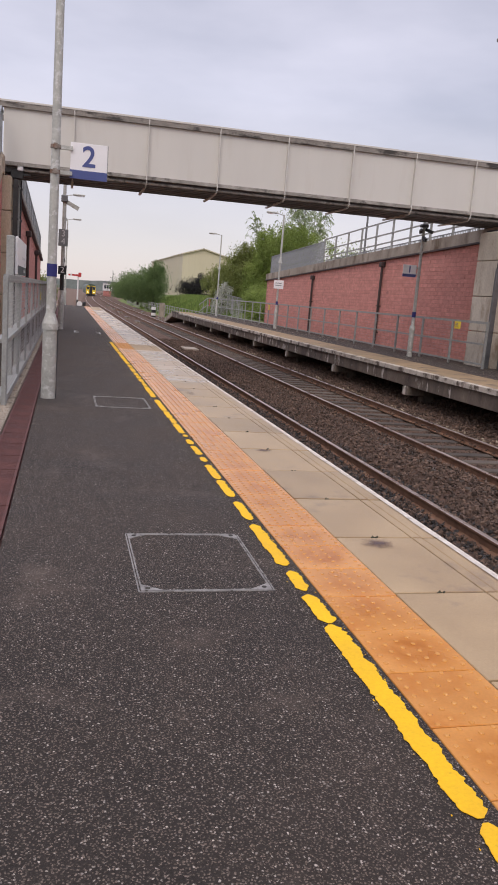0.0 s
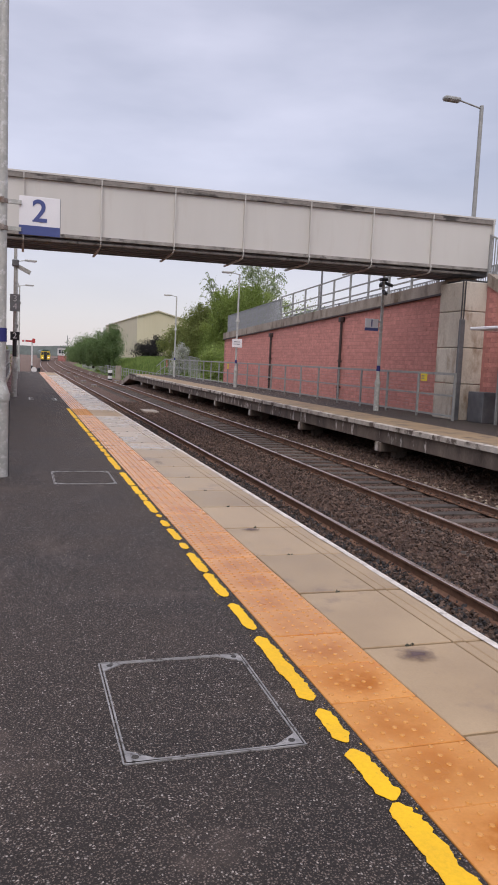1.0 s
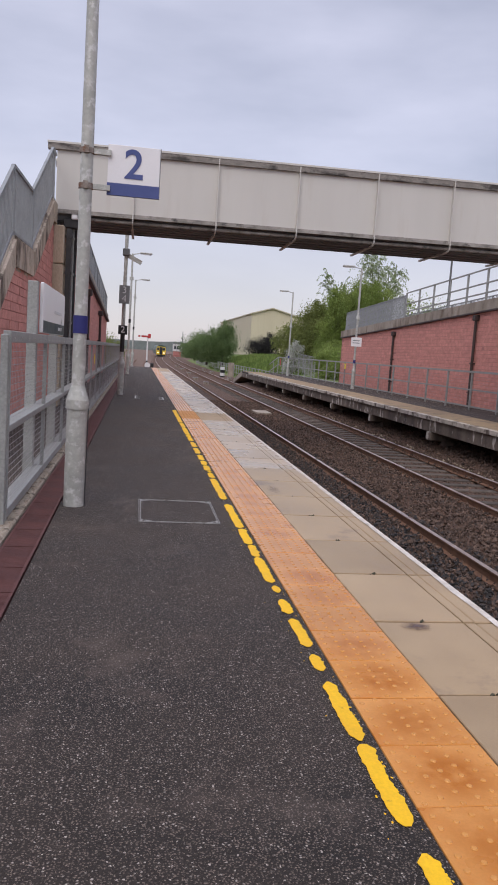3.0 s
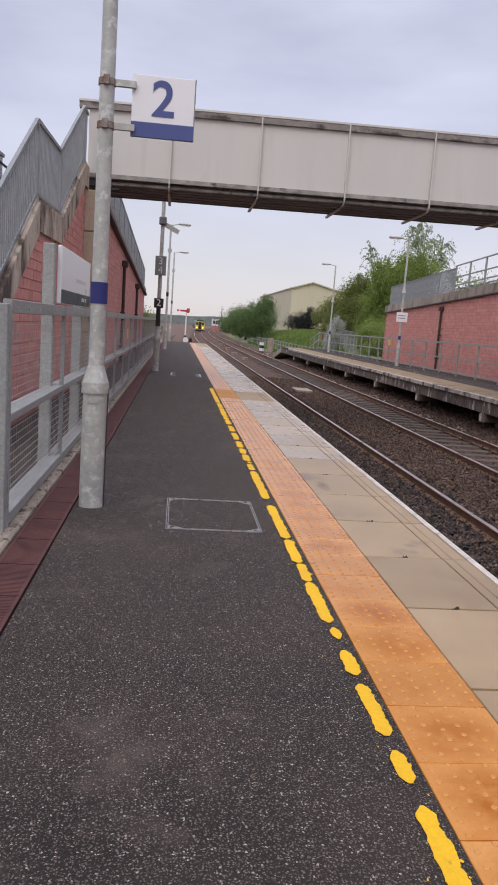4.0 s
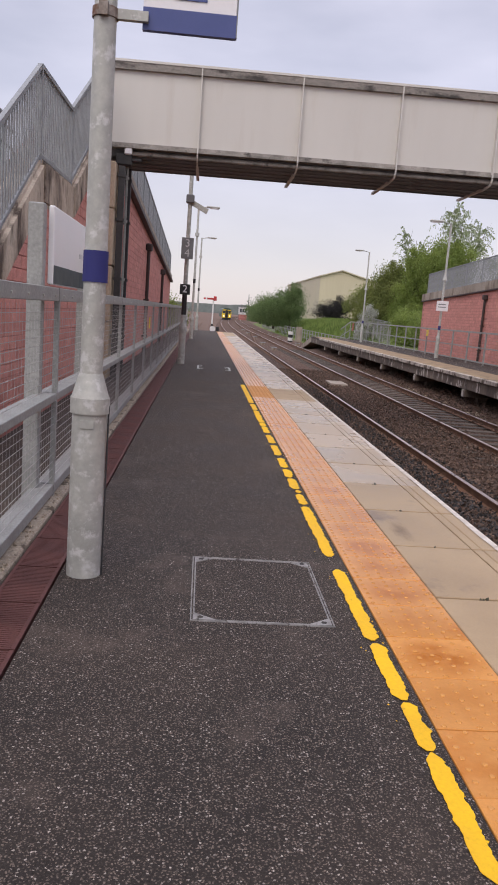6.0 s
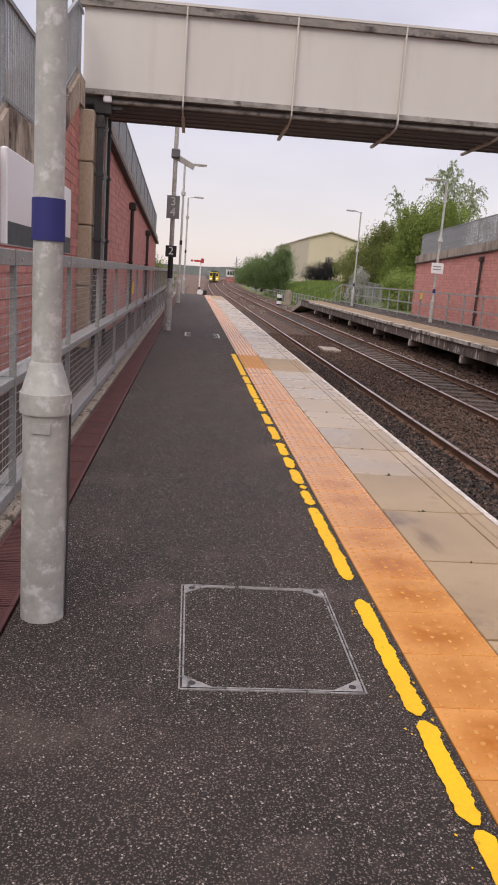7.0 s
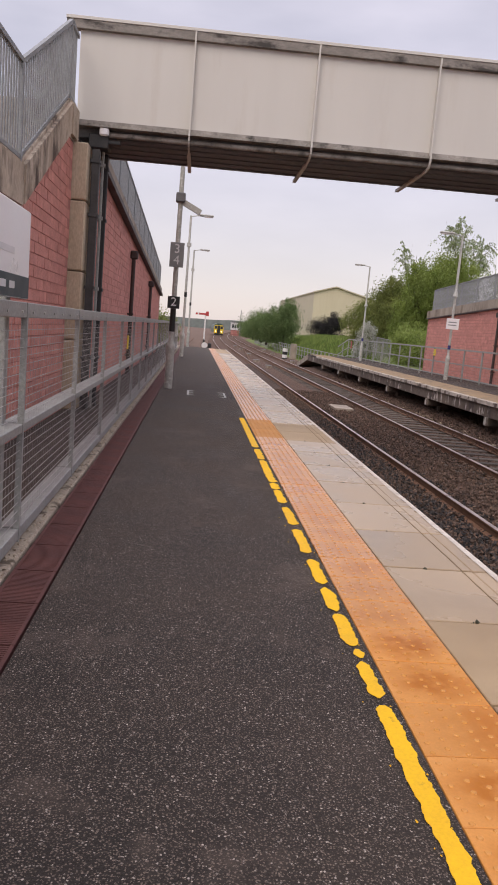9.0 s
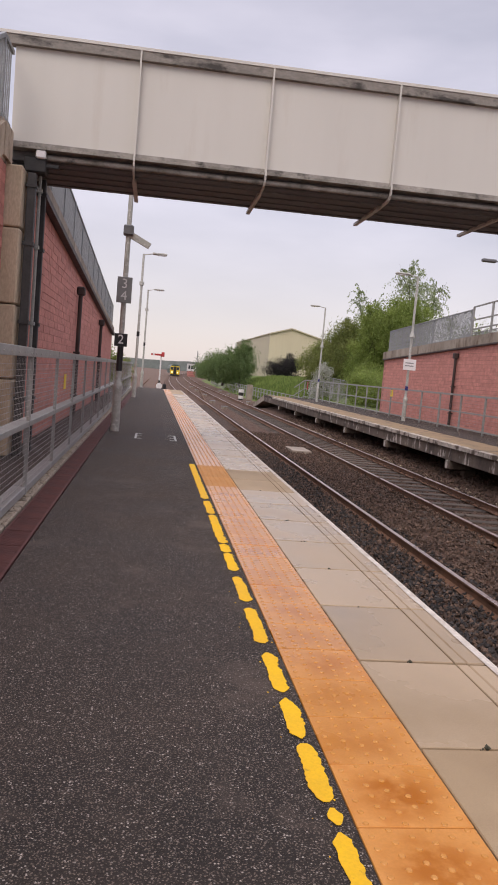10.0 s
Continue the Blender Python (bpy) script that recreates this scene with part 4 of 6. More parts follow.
slope = (2.84 - 3.90) / (51.0 - 22.9)
palisade("ramp_palisade", RW + 0.2, 40.5, 51.0, 3.90 + slope * 17.6 + 0.38, 3.22, 1.15, 0.09, RAILING, "close-barred grey palisade on the ramp coping")
open_railing("ramp_railing", RW + 0.2, 23.0, 40.4, 4.28, 3.90 + slope * 17.5 + 0.38, 1.25)
palisade("ramp_inner_railing", RW + 2.4, 23.0, 46.4, 4.1, 3.2, 1.0, 0.13, RAILING, "barred railing on the inner side of the ramp")
palisade("left_ramp_palisade", LW - 0.05, 23.6, 48.3, 4.35, 3.05, 1.05, 0.075, RAILING, "close-barred grey palisade on the ramp wall")


def block_courses(x, out, y0, y1, top, seed, length=0.44, height=0.142, z0=0.0):
    """Rock-faced blocks in running bond on the plane x; out is the side they face. Returns centres."""
    rng = random.Random(seed)
    spots = []
    row = 0
    z = z0
    while z < 5:
        y = y0 + (length / 2 if row % 2 else 0.0)
        while y + length < y1 + 0.01:
            if z + height < top(y) and z + height < top(y + length):
                spots.append((x + out * rng.uniform(-0.002, 0.005), y + length / 2, z + height / 2))
            y += length
        z += height
        row += 1
    return spots


def block_mesh(seed, length=0.44, height=0.142):
    """One block with a pitched, uneven face."""
    rng = random.Random(seed)
    bm = bmesh.new()
    box(bm, -0.05, 0.009, -length / 2 + 0.005, length / 2 - 0.005, -height / 2 + 0.005, height / 2 - 0.005)
    bmesh.ops.subdivide_edges(bm, edges=[e for e in bm.edges if abs(e.verts[0].co.y - e.verts[1].co.y) > 0.2], cuts=2)
    face = [v for v in bm.verts if v.co.x > 0]
    for v in face:
        v.co.x += rng.uniform(-0.0025, 0.003)
        v.co.z *= rng.uniform(0.975, 0.99)
    return mesh_of("brick", bm, BRICK)


BLOCKS = [block_mesh(s) for s in range(6)]


def block_field(name, spots, out, parent):
    """A joined field of blocks, too far off to pick apart."""
    rng = np.random.default_rng(3)
    n = len(spots)
    c = np.array(spots)
    h = np.array([0.0055, 0.2145, 0.0648])
    inset = np.array([(-1, -1, -1), (-1, 1, -1), (-1, 1, 1), (-1, -1, 1), (1, -0.998, -0.99), (1, 0.998, -0.99), (1, 0.998, 0.99), (1, -0.998, 0.99)], float)
    v = inset[None] * h + rng.normal(0, 0.0008, (n, 8, 3))
    v[..., 0] = v[..., 0] * out * 0.9
    v[..., 0] += rng.normal(0, 0.0015, (n, 1))
    v += c[:, None]
    quads = np.array([(4, 5, 6, 7), (0, 4, 7, 3), (5, 1, 2, 6), (3, 7, 6, 2), (0, 1, 5, 4)])
    if out < 0:
        quads = quads[:, ::-1]
    f = quads[None] + (np.arange(n) * 8)[:, None, None]
    ob = new(name, soup(name, v.reshape(-1, 3), f.reshape(-1, 4), [BRICK]))
    ob.parent = parent
    return tagged(ob, "red rock-faced facing blocks", kind="stuff")


# ---- left stair to the bridge ----
SX = LW - 0.10  # face of the stair wall
STAIR = [(11.9, 0.12), (16.72, 2.95), (18.78, 2.98), (21.6, 4.42), (22.2, 4.42)]


def stair_z(y):
    for (a, p), (b, q) in zip(STAIR, STAIR[1:]):
        if y <= b:
            return p + (q - p) * max(0.0, y - a) / (b - a)
    return STAIR[-1][1]


bm = bmesh.new()
slab_x(bm, [(11.3, -0.1), (22.04, -0.1), (22.04, 4.08), (21.6, 4.08), (18.78, 2.68), (16.72, 2.68), (12.0, 0.0)], SX - 0.3, SX - 0.035)
stair_wall = structure("wall_stair", bm, MORTAR, "red rock-faced block wall carrying the bridge stair", "wall")
stair = thing("stair", (LW - 1.1, 11.2, -0.05), "weathered concrete stair climbing to the footbridge", "stair")
inv = stair.matrix_world.inverted()
for (a, p), (b, q) in zip(STAIR, STAIR[1:]):
    bm = bmesh.new()
    slab_x(bm, [(a, p - 0.46), (b, q - 0.46), (b, q + 0.06), (a, p + 0.06)], LW - 0.42, LW - 0.08)
    bmesh.ops.bevel(bm, geom=bm.edges[:], offset=0.045, segments=2, affect="EDGES")
    part("stringer", bm, PARAPET, stair, "stained concrete stair parapet").matrix_parent_inverse = inv
n_steps, y, z = 16, 11.2, -0.05
for (a, p), (b, q) in ((STAIR[0], STAIR[1]), (STAIR[2], STAIR[3])):
    n = round((q - p) / 0.17)
    for i in range(n):
        ya, yb = a + (b - a) * i / n, a + (b - a) * (i + 1) / n
        zt = p + (q - p) * (i + 1) / n - 0.1
        bm = bmesh.new()
        box(bm, LW - 1.25, LW - 0.43, ya, yb + 0.02, zt - 0.2, zt, 0.008)
        part("step", bm, CONCRETE, stair).matrix_parent_inverse = inv
bm = bmesh.new()
box(bm, LW - 1.25, LW - 0.43, 16.72, 18.78, 2.6, 2.86)
box(bm, LW - 1.25, LW - 0.43, 21.6, 22.4, 4.1, 4.3)
part("landing", bm, CONCRETE, stair).matrix_parent_inverse = inv
bm = bmesh.new()
slab_x(bm, [(11.3, -0.1), (22.0, -0.1), (22.0, 4.08), (21.6, 4.08), (18.78, 2.68), (16.72, 2.68), (11.9, 0.0)], LW - 1.5, LW - 1.25)
structure("wall_stair_back", bm, BRICK_FAR, "red brick wall on the far side of the stair", "wall")

for side, x in (("outer", LW - 0.16), ("inner", LW - 1.28)):
    rail = thing("stair_railing", (x, 12.6, 1.0), "grey galvanised stair railing with upright bars", "railing", "stair railings")
    inv = rail.matrix_world.inverted()
    pts = [(12.6, stair_z(12.6))] + STAIR[1:] if side == "outer" else [(12.6, stair_z(12.6)), (16.72, 2.95), (19.7, 2.98)]
    for (a, p), (b, q) in zip(pts, pts[1:]):
        for h, w in ((1.08, 0.05), (0.10, 0.04)):
            bm = bmesh.new()
            bar(bm, (x, a, p + h), (x, b, q + h), w, w)
            part("rail", bm, RAILING, rail).matrix_parent_inverse = inv
        bm = bmesh.new()
        bar(bm, (x, a, p + 0.02), (x, a, p + 1.09), 0.06)
        part("post", bm, RAILING, rail).matrix_parent_inverse = inv
        n = int((b - a) / 0.105)
        for i in range(1, n):
            u = i / n
            bm = bmesh.new()
            bar(bm, (x, a + (b - a) * u, p + (q - p) * u + 0.1), (x, a + (b - a) * u, p + (q - p) * u + 1.08), 0.014, 0.04)
            part("baluster", bm, RAILING, rail).matrix_parent_inverse = inv
    if side == "inner":
        for (a, p), (b, q) in zip(pts, pts[1:]):
            bm = bmesh.new()
            for h in (0.62, 0.88):
                rod(bm, (x + 0.08, a, p + h), (x + 0.08, b, q + h), 0.022)
            part("handrail", bm, DARK_STEEL, rail).matrix_parent_inverse = inv

# pipes and ducts beside the left pier
for x, y, r, mat, z1, label in ((-3.77, 22.3, 0.06, DARK_DUCT, 4.0, "dark grey cable duct running up the pier"), (-3.70, 22.55, 0.022, GALV_FENCE, 4.2, "thin grey conduit running up the pier"),
                                (-3.70, 22.85, 0.05, DARK_STEEL, 4.05, "black cable duct running up the wall")):
    duct = thing("cable_duct", (x, y, -0.05), label, "duct")
    bm = bmesh.new()
    box(bm, -r, r, -r, r, 0.0, z1, 0.01)
    part("trunking", bm, mat, duct)
    for zz in (0.8, 1.9, 3.0, 3.8):
        bm = bmesh.new()
        box(bm, -r - 0.015, r + 0.015, -r - 0.02, r + 0.02, zz, zz + 0.05)
        part("strap", bm, mat, duct)
bm = bmesh.new()
box(bm, -3.90, -3.60, 22.30, 22.60, 3.98, 4.19, 0.015)
box(bm, -3.72, -3.42, 22.34, 22.44, 4.06, 4.12, 0.01)
tagged(part("bearing_bracket", bm, DARK_STEEL), "dark steel bracket under the end of the footbridge", "bracket")
bm = bmesh.new()
box(bm, -3.74, -3.60, 22.25, 22.39, 4.16, 4.285, 0.02)
tagged(part("camera_box", bm, SIGN_WHITE), "small pale housing under the bridge end", "housing")


def downpipe(x, out, y, z0, z1):
    ob = thing("downpipe", (x, y, z0), "dark brown downpipe with a hopper head", "downpipe", "downpipes on the ramp walls")
    bm = bmesh.new()
    rod(bm, (out * 0.09, 0, 0), (out * 0.09, 0, z1 - z0 - 0.1), 0.055, seg=10)
    part("pipe", bm, BROWN_PIPE, ob)
    bm = bmesh.new()
    box(bm, min(0, out * 0.2), max(0, out * 0.2), -0.12, 0.12, z1 - z0 - 0.22, z1 - z0, 0.03)
    part("hopper", bm, BROWN_PIPE, ob)
    for h in (0.5, 1.6):
        bm = bmesh.new()
        box(bm, min(0, out * 0.16), max(0, out * 0.16), -0.08, 0.08, h, h + 0.05)
        part("bracket", bm, BROWN_PIPE, ob)
    return ob


downpipe(LW + 0.01, 1, 31.0, -0.05, 3.25)
downpipe(LW + 0.01, 1, 39.1, -0.05, 2.90)
downpipe(RW - 0.01, -1, 31.72, 0.0, 3.45)
downpipe(RW - 0.01, -1, 41.0, 0.0, 3.0)

# ---- left mesh fence ----
FX, FTOP, BAY = -3.10, 1.43, 2.02


def fence_panel(y, BAY=2.02):
    ob = thing("mesh_fence", (FX, y, 0.11), "galvanised steel fence length with welded wire mesh", "fence", "mesh fence along the platform")
    bm = bmesh.new()
    box(bm, 0.003, 0.039, -0.016, 0.016, -0.09, FTOP - 0.05)
    part("post", bm, GALV_FENCE, ob)
    for name, z0, z1, d in (("top_rail", FTOP - 0.14, FTOP - 0.05, 0.025), ("middle_rail", 0.60, 0.655, 0.10), ("bottom_rail", -0.075, 0.0, 0.10)):
        bm = bmesh.new()
        box(bm, -d, 0.036, 0.019, BAY - 0.019, z0, z1, 0.004)
        p = part(name, bm, GALV_FENCE, ob)
        if name == "top_rail":
            for i in range(6):
                bm = bmesh.new()
                yy = 0.15 + i * (BAY - 0.3) / 5
                rod(bm, (0.034, yy, z1 - 0.055), (0.043, yy, z1 - 0.055), 0.009, seg=6)
                part("bolt", bm, GALV, p)
    for z0, z1 in ((0.0, 0.60), (0.655, FTOP - 0.16)):
        bm = bmesh.new()
        n = int((z1 - z0) / 0.050)
        for i in range(1, n):
            z = z0 + (z1 - z0) * i / n
            bar(bm, (0.024, 0.017, z), (0.024, BAY - 0.017, z), 0.0032)
        m = int(BAY / 0.075)
        for i in range(1, m):
            yy = BAY * i / m
            bar(bm, (0.018, yy, z0), (0.018, yy, z1), 0.0012)
        tagged(part("wire_mesh", bm, WIRE, ob, "welded wire mesh"), kind="stuff")
    return ob


fence_panel(10.40, 2.28)
first = fence_panel(12.68)
for i in range(1, 21):
    copy_thing(first, pose(FX, 12.68 + BAY * i, 0.11))
label = thing("notice", (FX, 21.5, 1.0), "small yellow notice fixed to the fence", "notice")
bm = bmesh.new()
box(bm, 0.04, 0.05, -0.09, 0.09, 0, 0.2)
part("plate", bm, SIGN_YELLOW, label)

# gate post and blue handrails at the stair foot
gate = thing("gate_post", (FX + 0.01, 10.30, 0.0), "slim grey steel post beside the fence opening", "post")
bm = bmesh.new()
box(bm, -0.028, 0.028, -0.03, 0.03, 0, 1.46, 0.005)
part("shaft", bm, GALV_FENCE, gate)
hand = thing("handrail", (FX, 8.25, 0.0), "blue-coated tubular handrail with two rails", "handrail")
for z in (0.62, 0.98):
    bm = bmesh.new()
    rod(bm, (0, -0.6, z), (0, 1.15, z), 0.022)
    part("rail", bm, BLUE_RAIL, hand)
for yy in (-0.6, 0.9):
    bm = bmesh.new()
    rod(bm, (0, yy, 0), (0, yy, 0.98), 0.022)
    part("post", bm, BLUE_RAIL, hand)
bm = bmesh.new()
box(bm, -3.42, -3.34, 9.66, 9.74, -0.05, 3.05, 0.006)
tagged(part("sign_post", bm, BAND_BLUE), "tall dark blue square sign post by the stair foot", "post")

# station name board on its own posts behind the fence
board = thing("name_board", (-3.20, 12.58, -0.05), "white enamel station board with a dark bottom strip on grey posts", "sign")
for yy in (-0.02, 2.0):
    bm = bmesh.new()
    box(bm, -0.055, 0.05, yy - 0.045, yy + 0.045, 0, 2.08, 0.008)
    part("post", bm, GALV_FENCE, board)
bm = bmesh.new()
box(bm, 0.055, 0.095, 0.06, 2.3, 1.56, 2.08, 0.008)
panel = part("panel", bm, SIGN_WHITE, board)
bm = bmesh.new()
box(bm, 0.0955, 0.0975, 0.066, 2.294, 1.565, 1.69)
strip = part("strip", bm, TEAL_DARK, board, "dark teal strip")
bm = bmesh.new()
for yy, w in ((1.62, 0.20), (1.86, 0.12)):
    box(bm, 0.098, 0.1, yy - w / 2, yy + w / 2, 1.61, 1.65)
part("logo_mark", bm, TEXT_PALE, panel)
bm = bmesh.new()
box(bm, 0.096, 0.098, 1.1, 1.9, 1.80, 1.835)
part("lettering_bar", bm, TEXT_PALE, panel)


# ---- lamp columns ----
def lamp_column(x, y, side, height, label, hinged=True, lamp=True, base=0.0):
    ob = thing("lamp_column", (x, y, base), label, "lamp post", "lamp columns")
    low = 0.91 if hinged else 0.7
    bm = bmesh.new()
    rod(bm, (0, 0, 0), (0, 0, low), 0.090, 0.088, 20)
    part("base_shaft", bm, GALV, ob)
    bm = bmesh.new()
    rod(bm, (0, 0, low - 0.05), (0, 0, low + 0.03), 0.100, 0.100, 20)
    rod(bm, (0, 0, low + 0.03), (0, 0, low + 0.15), 0.096, 0.060, 20)
    part("collar", bm, GALV, ob)
    bm = bmesh.new()
    rod(bm, (0, 0, low + 0.1), (0, 0, height), 0.057, 0.046, 20)
    part("shaft", bm, GALV, ob)
    bm = bmesh.new()
    box(bm, -0.035, 0.035, -0.093, -0.088, low - 0.12, low - 0.08)
    part("lock_plate", bm, GALV, ob)
    if lamp:
        bm = bmesh.new()
        rod(bm, (0, 0, height - 0.03), (side * 0.42, 0, height + 0.05), 0.025, 0.022, 8)
        part("arm", bm, GALV, ob)
        bm = bmesh.new()
        box(bm, min(side * 0.36, side * 0.98), max(side * 0.36, side * 0.98), -0.11, 0.11, height + 0.01, height + 0.10, 0.03)
        head = part("lamp_head", bm, GALV, ob)
        bm = bmesh.new()
        box(bm, min(side * 0.55, side * 0.93), max(side * 0.55, side * 0.93), -0.085, 0.085, height - 0.012, height + 0.012, 0.008)
        part("diffuser", bm, SIGN_WHITE, head)
    return ob


def band(ob, z0, z1, r=0.0625):
    bm = bmesh.new()
    rod(bm, (0, 0, z0), (0, 0, z1), r, r - 0.001, 20)
    part("blue_band", bm, BAND_BLUE, ob, "dark blue band")


def clamp(ob, z, reach, side=1, mat=RUST):
    bm = bmesh.new()
    rod(bm, (0, 0, z - 0.022), (0, 0, z + 0.022), 0.062, 0.062, 16)
    c = part("clamp", bm, mat, ob, "rusted pipe clamp")
    bm = bmesh.new()
    box(bm, min(side * 0.055, side * reach), max(side * 0.055, side * reach), -0.02, 0.012, z - 0.022, z + 0.022)
    part("bracket", bm, GALV, c)
    bm = bmesh.new()
    for yy in (-0.075, -0.065):
        box(bm, -0.02, 0.02, yy - 0.008, yy + 0.008, z - 0.03, z + 0.03)
    part("bolt", bm, mat, c)


near = lamp_column(-2.616, 11.18, 1, 6.1, "tall galvanised lamp column carrying the platform number two sign")
band(near, 1.512, 1.664, 0.0625)
bm = bmesh.new()
rod(bm, (0.094, -0.01, 0.0), (0.097, -0.01, 0.90), 0.0045, seg=6)
part("earth_cable", bm, DARK_STEEL, near, "thin dark earthing cable")
clamp(near, 3.035, 0.2)
clamp(near, 2.747, 0.2)
bm = bmesh.new()
box(bm, -0.12, 0.14, -0.12, 0.12, 5.35, 5.5, 0.02)
box(bm, -0.06, 0.06, -0.06, 0.06, 5.28, 5.62, 0.02)
part("junction_box", bm, GALV, near)


def number_sign(name, x, y, z, w, h, text, label, tone=SIGN_BLUE, thick=0.03):
    ob = thing(name, (x, y, z), label, "sign")
    bm = bmesh.new()
    box(bm, -w / 2, w / 2, 0, thick, 0, h, 0.003)
    part("panel", bm, SIGN_WHITE, ob)
    bm = bmesh.new()
    box(bm, -w / 2 - 0.0005, w / 2 + 0.0005, -0.003, thick, -0.004, h * 0.235)
    part("strip", bm, tone, ob, "blue bottom strip")
    bm = bmesh.new()
    box(bm, w / 2, w / 2 + 0.006, -0.002, thick + 0.004, 0, h)
    part("edging", bm, SIGN_GREY, ob)
    lettering(text, h * 0.82, tone, ob, (0, -0.0035, h * 0.60), (90, 0, 0), "numeral", 0.0015, 0.005)
    return ob


number_sign("platform_sign", -2.223, 11.19, 2.702, 0.440, 0.412, "2", "white platform sign with a blue numeral two and strip")

post = lamp_column(-2.585, 26.92, 1, 6.1, "galvanised column carrying platform signs and a camera")
bm = bmesh.new()
rod(bm, (0, 0, 1.25), (0, 0, 1.75), 0.0635, 0.0625, 20)
part("black_band", bm, SIGN_BLACK, post)
bm = bmesh.new()
box(bm, -0.10, 0.10, -0.12, 0.10, 3.99, 4.19, 0.02)
cbox = part("junction_box", bm, GREY_DUCT, post)
bm = bmesh.new()
bar(bm, (0.03, 0, 4.02), (0.44, -0.02, 3.82), 0.10, 0.12)
part("camera_housing", bm, GALV, post, "grey weatherproof camera housing")
plate = thing("numeral_sign", (-2.585, 26.82, 2.63), "grey platform sign with pale numerals three and four", "sign")
bm = bmesh.new()
box(bm, -0.15, 0.15, -0.02, 0.0, 0, 0.52, 0.004)
part("panel", bm, SIGN_GREY, plate)
lettering("3", 0.27, TEXT_PALE, plate, (0, -0.022, 0.38), (90, 0, 0), "numeral")
lettering("4", 0.27, TEXT_PALE, plate, (0, -0.022, 0.14), (90, 0, 0), "numeral")
box2 = thing("stop_marker", (-2.585, 26.82, 1.75), "black car-stop marker with a white numeral two", "sign")
bm = bmesh.new()
box(bm, -0.13, 0.13, -0.02, 0.0, 0, 0.26, 0.004)
part("panel", bm, SIGN_BLACK, box2)
lettering("2", 0.26, SIGN_WHITE, box2, (0, -0.022, 0.135), (90, 0, 0), "numeral")
for y in (43.8, 58.9):
    c = lamp_column(-2.62 if y < 50 else -2.52, y, 1, 6.05, "galvanised lamp column with a bracket lamp")
    bm = bmesh.new()
    rod(bm, (0, 0, 4.75), (0, 0, 4.9), 0.10, 0.10, 12)
    part("speaker_ring", bm, GALV, c)
    bm = bmesh.new()
    rod(bm, (0, 0, 2.6), (0, 0, 2.8), 0.0635, 0.0625, 20)
    part("black_band", bm, SIGN_BLACK, c)

PX = 8.82
for y in (24.88, 42.1, 59.3):
    c = lamp_column(PX, y, -1, 6.08 if y > 30 else 5.0, "galvanised lamp column on the opposite platform", lamp=y > 30)
    band(c, 1.3, 1.48, 0.0635)
    if y < 30:
        for k, (dx, dz) in enumerate(((-0.22, 4.02), (0.2, 4.05), (0.0, 3.78))):
            bm = bmesh.new()
            bar(bm, (dx * 0.3, 0.0, dz + 0.1), (dx, -0.22, dz), 0.09, 0.10)
            part("camera_housing", bm, DARK_STEEL, c, "dark weatherproof camera")
        bm = bmesh.new()
        box(bm, -0.12, 0.12, -0.1, 0.1, 4.2, 4.3, 0.02)
        part("junction_box", bm, DARK_STEEL, c)
        clamp(c, 2.9, 0.3, -1, GALV)
        clamp(c, 2.7, 0.3, -1, GALV)
    else:
        bm = bmesh.new()
        rod(bm, (0, 0, 3.55), (0, 0, 3.78), 0.12, 0.06, 12)
        part("speaker", bm, GALV, c)
number_sign("platform_sign", 8.46, 24.83, 2.60, 0.46, 0.38, "1", "white platform sign with a blue numeral one and strip", SIGN_BLUE)
for y, x, z, mat in ((42.0, 8.80, 2.16, SIGN_WHITE),):
    s = thing("notice_board", (x, y, z), "white notice panel on the lamp column", "notice")
    bm = bmesh.new()
    box(bm, -0.25, 0.29, -0.008, 0.052, 0, 0.46, 0.006)
    part("panel", bm, mat, s)
    bm = bmesh.new()
    for k in range(2):
        box(bm, -0.18, 0.18, -0.011, -0.0085, 0.16 + 0.12 * k, 0.20 + 0.12 * k)
    part("lettering_bar", bm, SIGN_GREY, s)

tall = thing("street_lamp", (13.3, 27.0, -1.3), "tall grey street lamp with a bracket arm", "street lamp")
bm = bmesh.new()
rod(bm, (0, 0, 0), (0, 0, 12.2), 0.10, 0.07, 14)
part("shaft", bm, GALV_FENCE, tall)
bm = bmesh.new()
rod(bm, (0, 0, 12.1), (-1.0, 0, 12.28), 0.03, 0.03, 8)
part("arm", bm, GALV_FENCE, tall)
bm = bmesh.new()
box(bm, -1.55, -0.9, -0.14, 0.14, 12.18, 12.34, 0.05)
part("lamp_head", bm, GALV_FENCE, tall)

lamp = thing("street_lamp", (14.95, 45.5, -1.3), "slim grey street lamp with a bracket head behind the ramp", "street lamp")
bm = bmesh.new()
rod(bm, (0, 0, 0), (0, 0, 8.9), 0.08, 0.055, 12)
part("shaft", bm, GREY_DUCT, lamp)
bm = bmesh.new()
rod(bm, (0, 0, 8.85), (-1.3, 0, 8.98), 0.03, 0.028, 8)
part("arm", bm, GREY_DUCT, lamp)
bm = bmesh.new()
box(bm, -1.95, -1.25, -0.13, 0.13, 8.90, 9.05, 0.04)
part("lamp_head", bm, GREY_DUCT, lamp)

# ---- opposite platform fence ----
RFX, RTOP = 9.35, 1.36


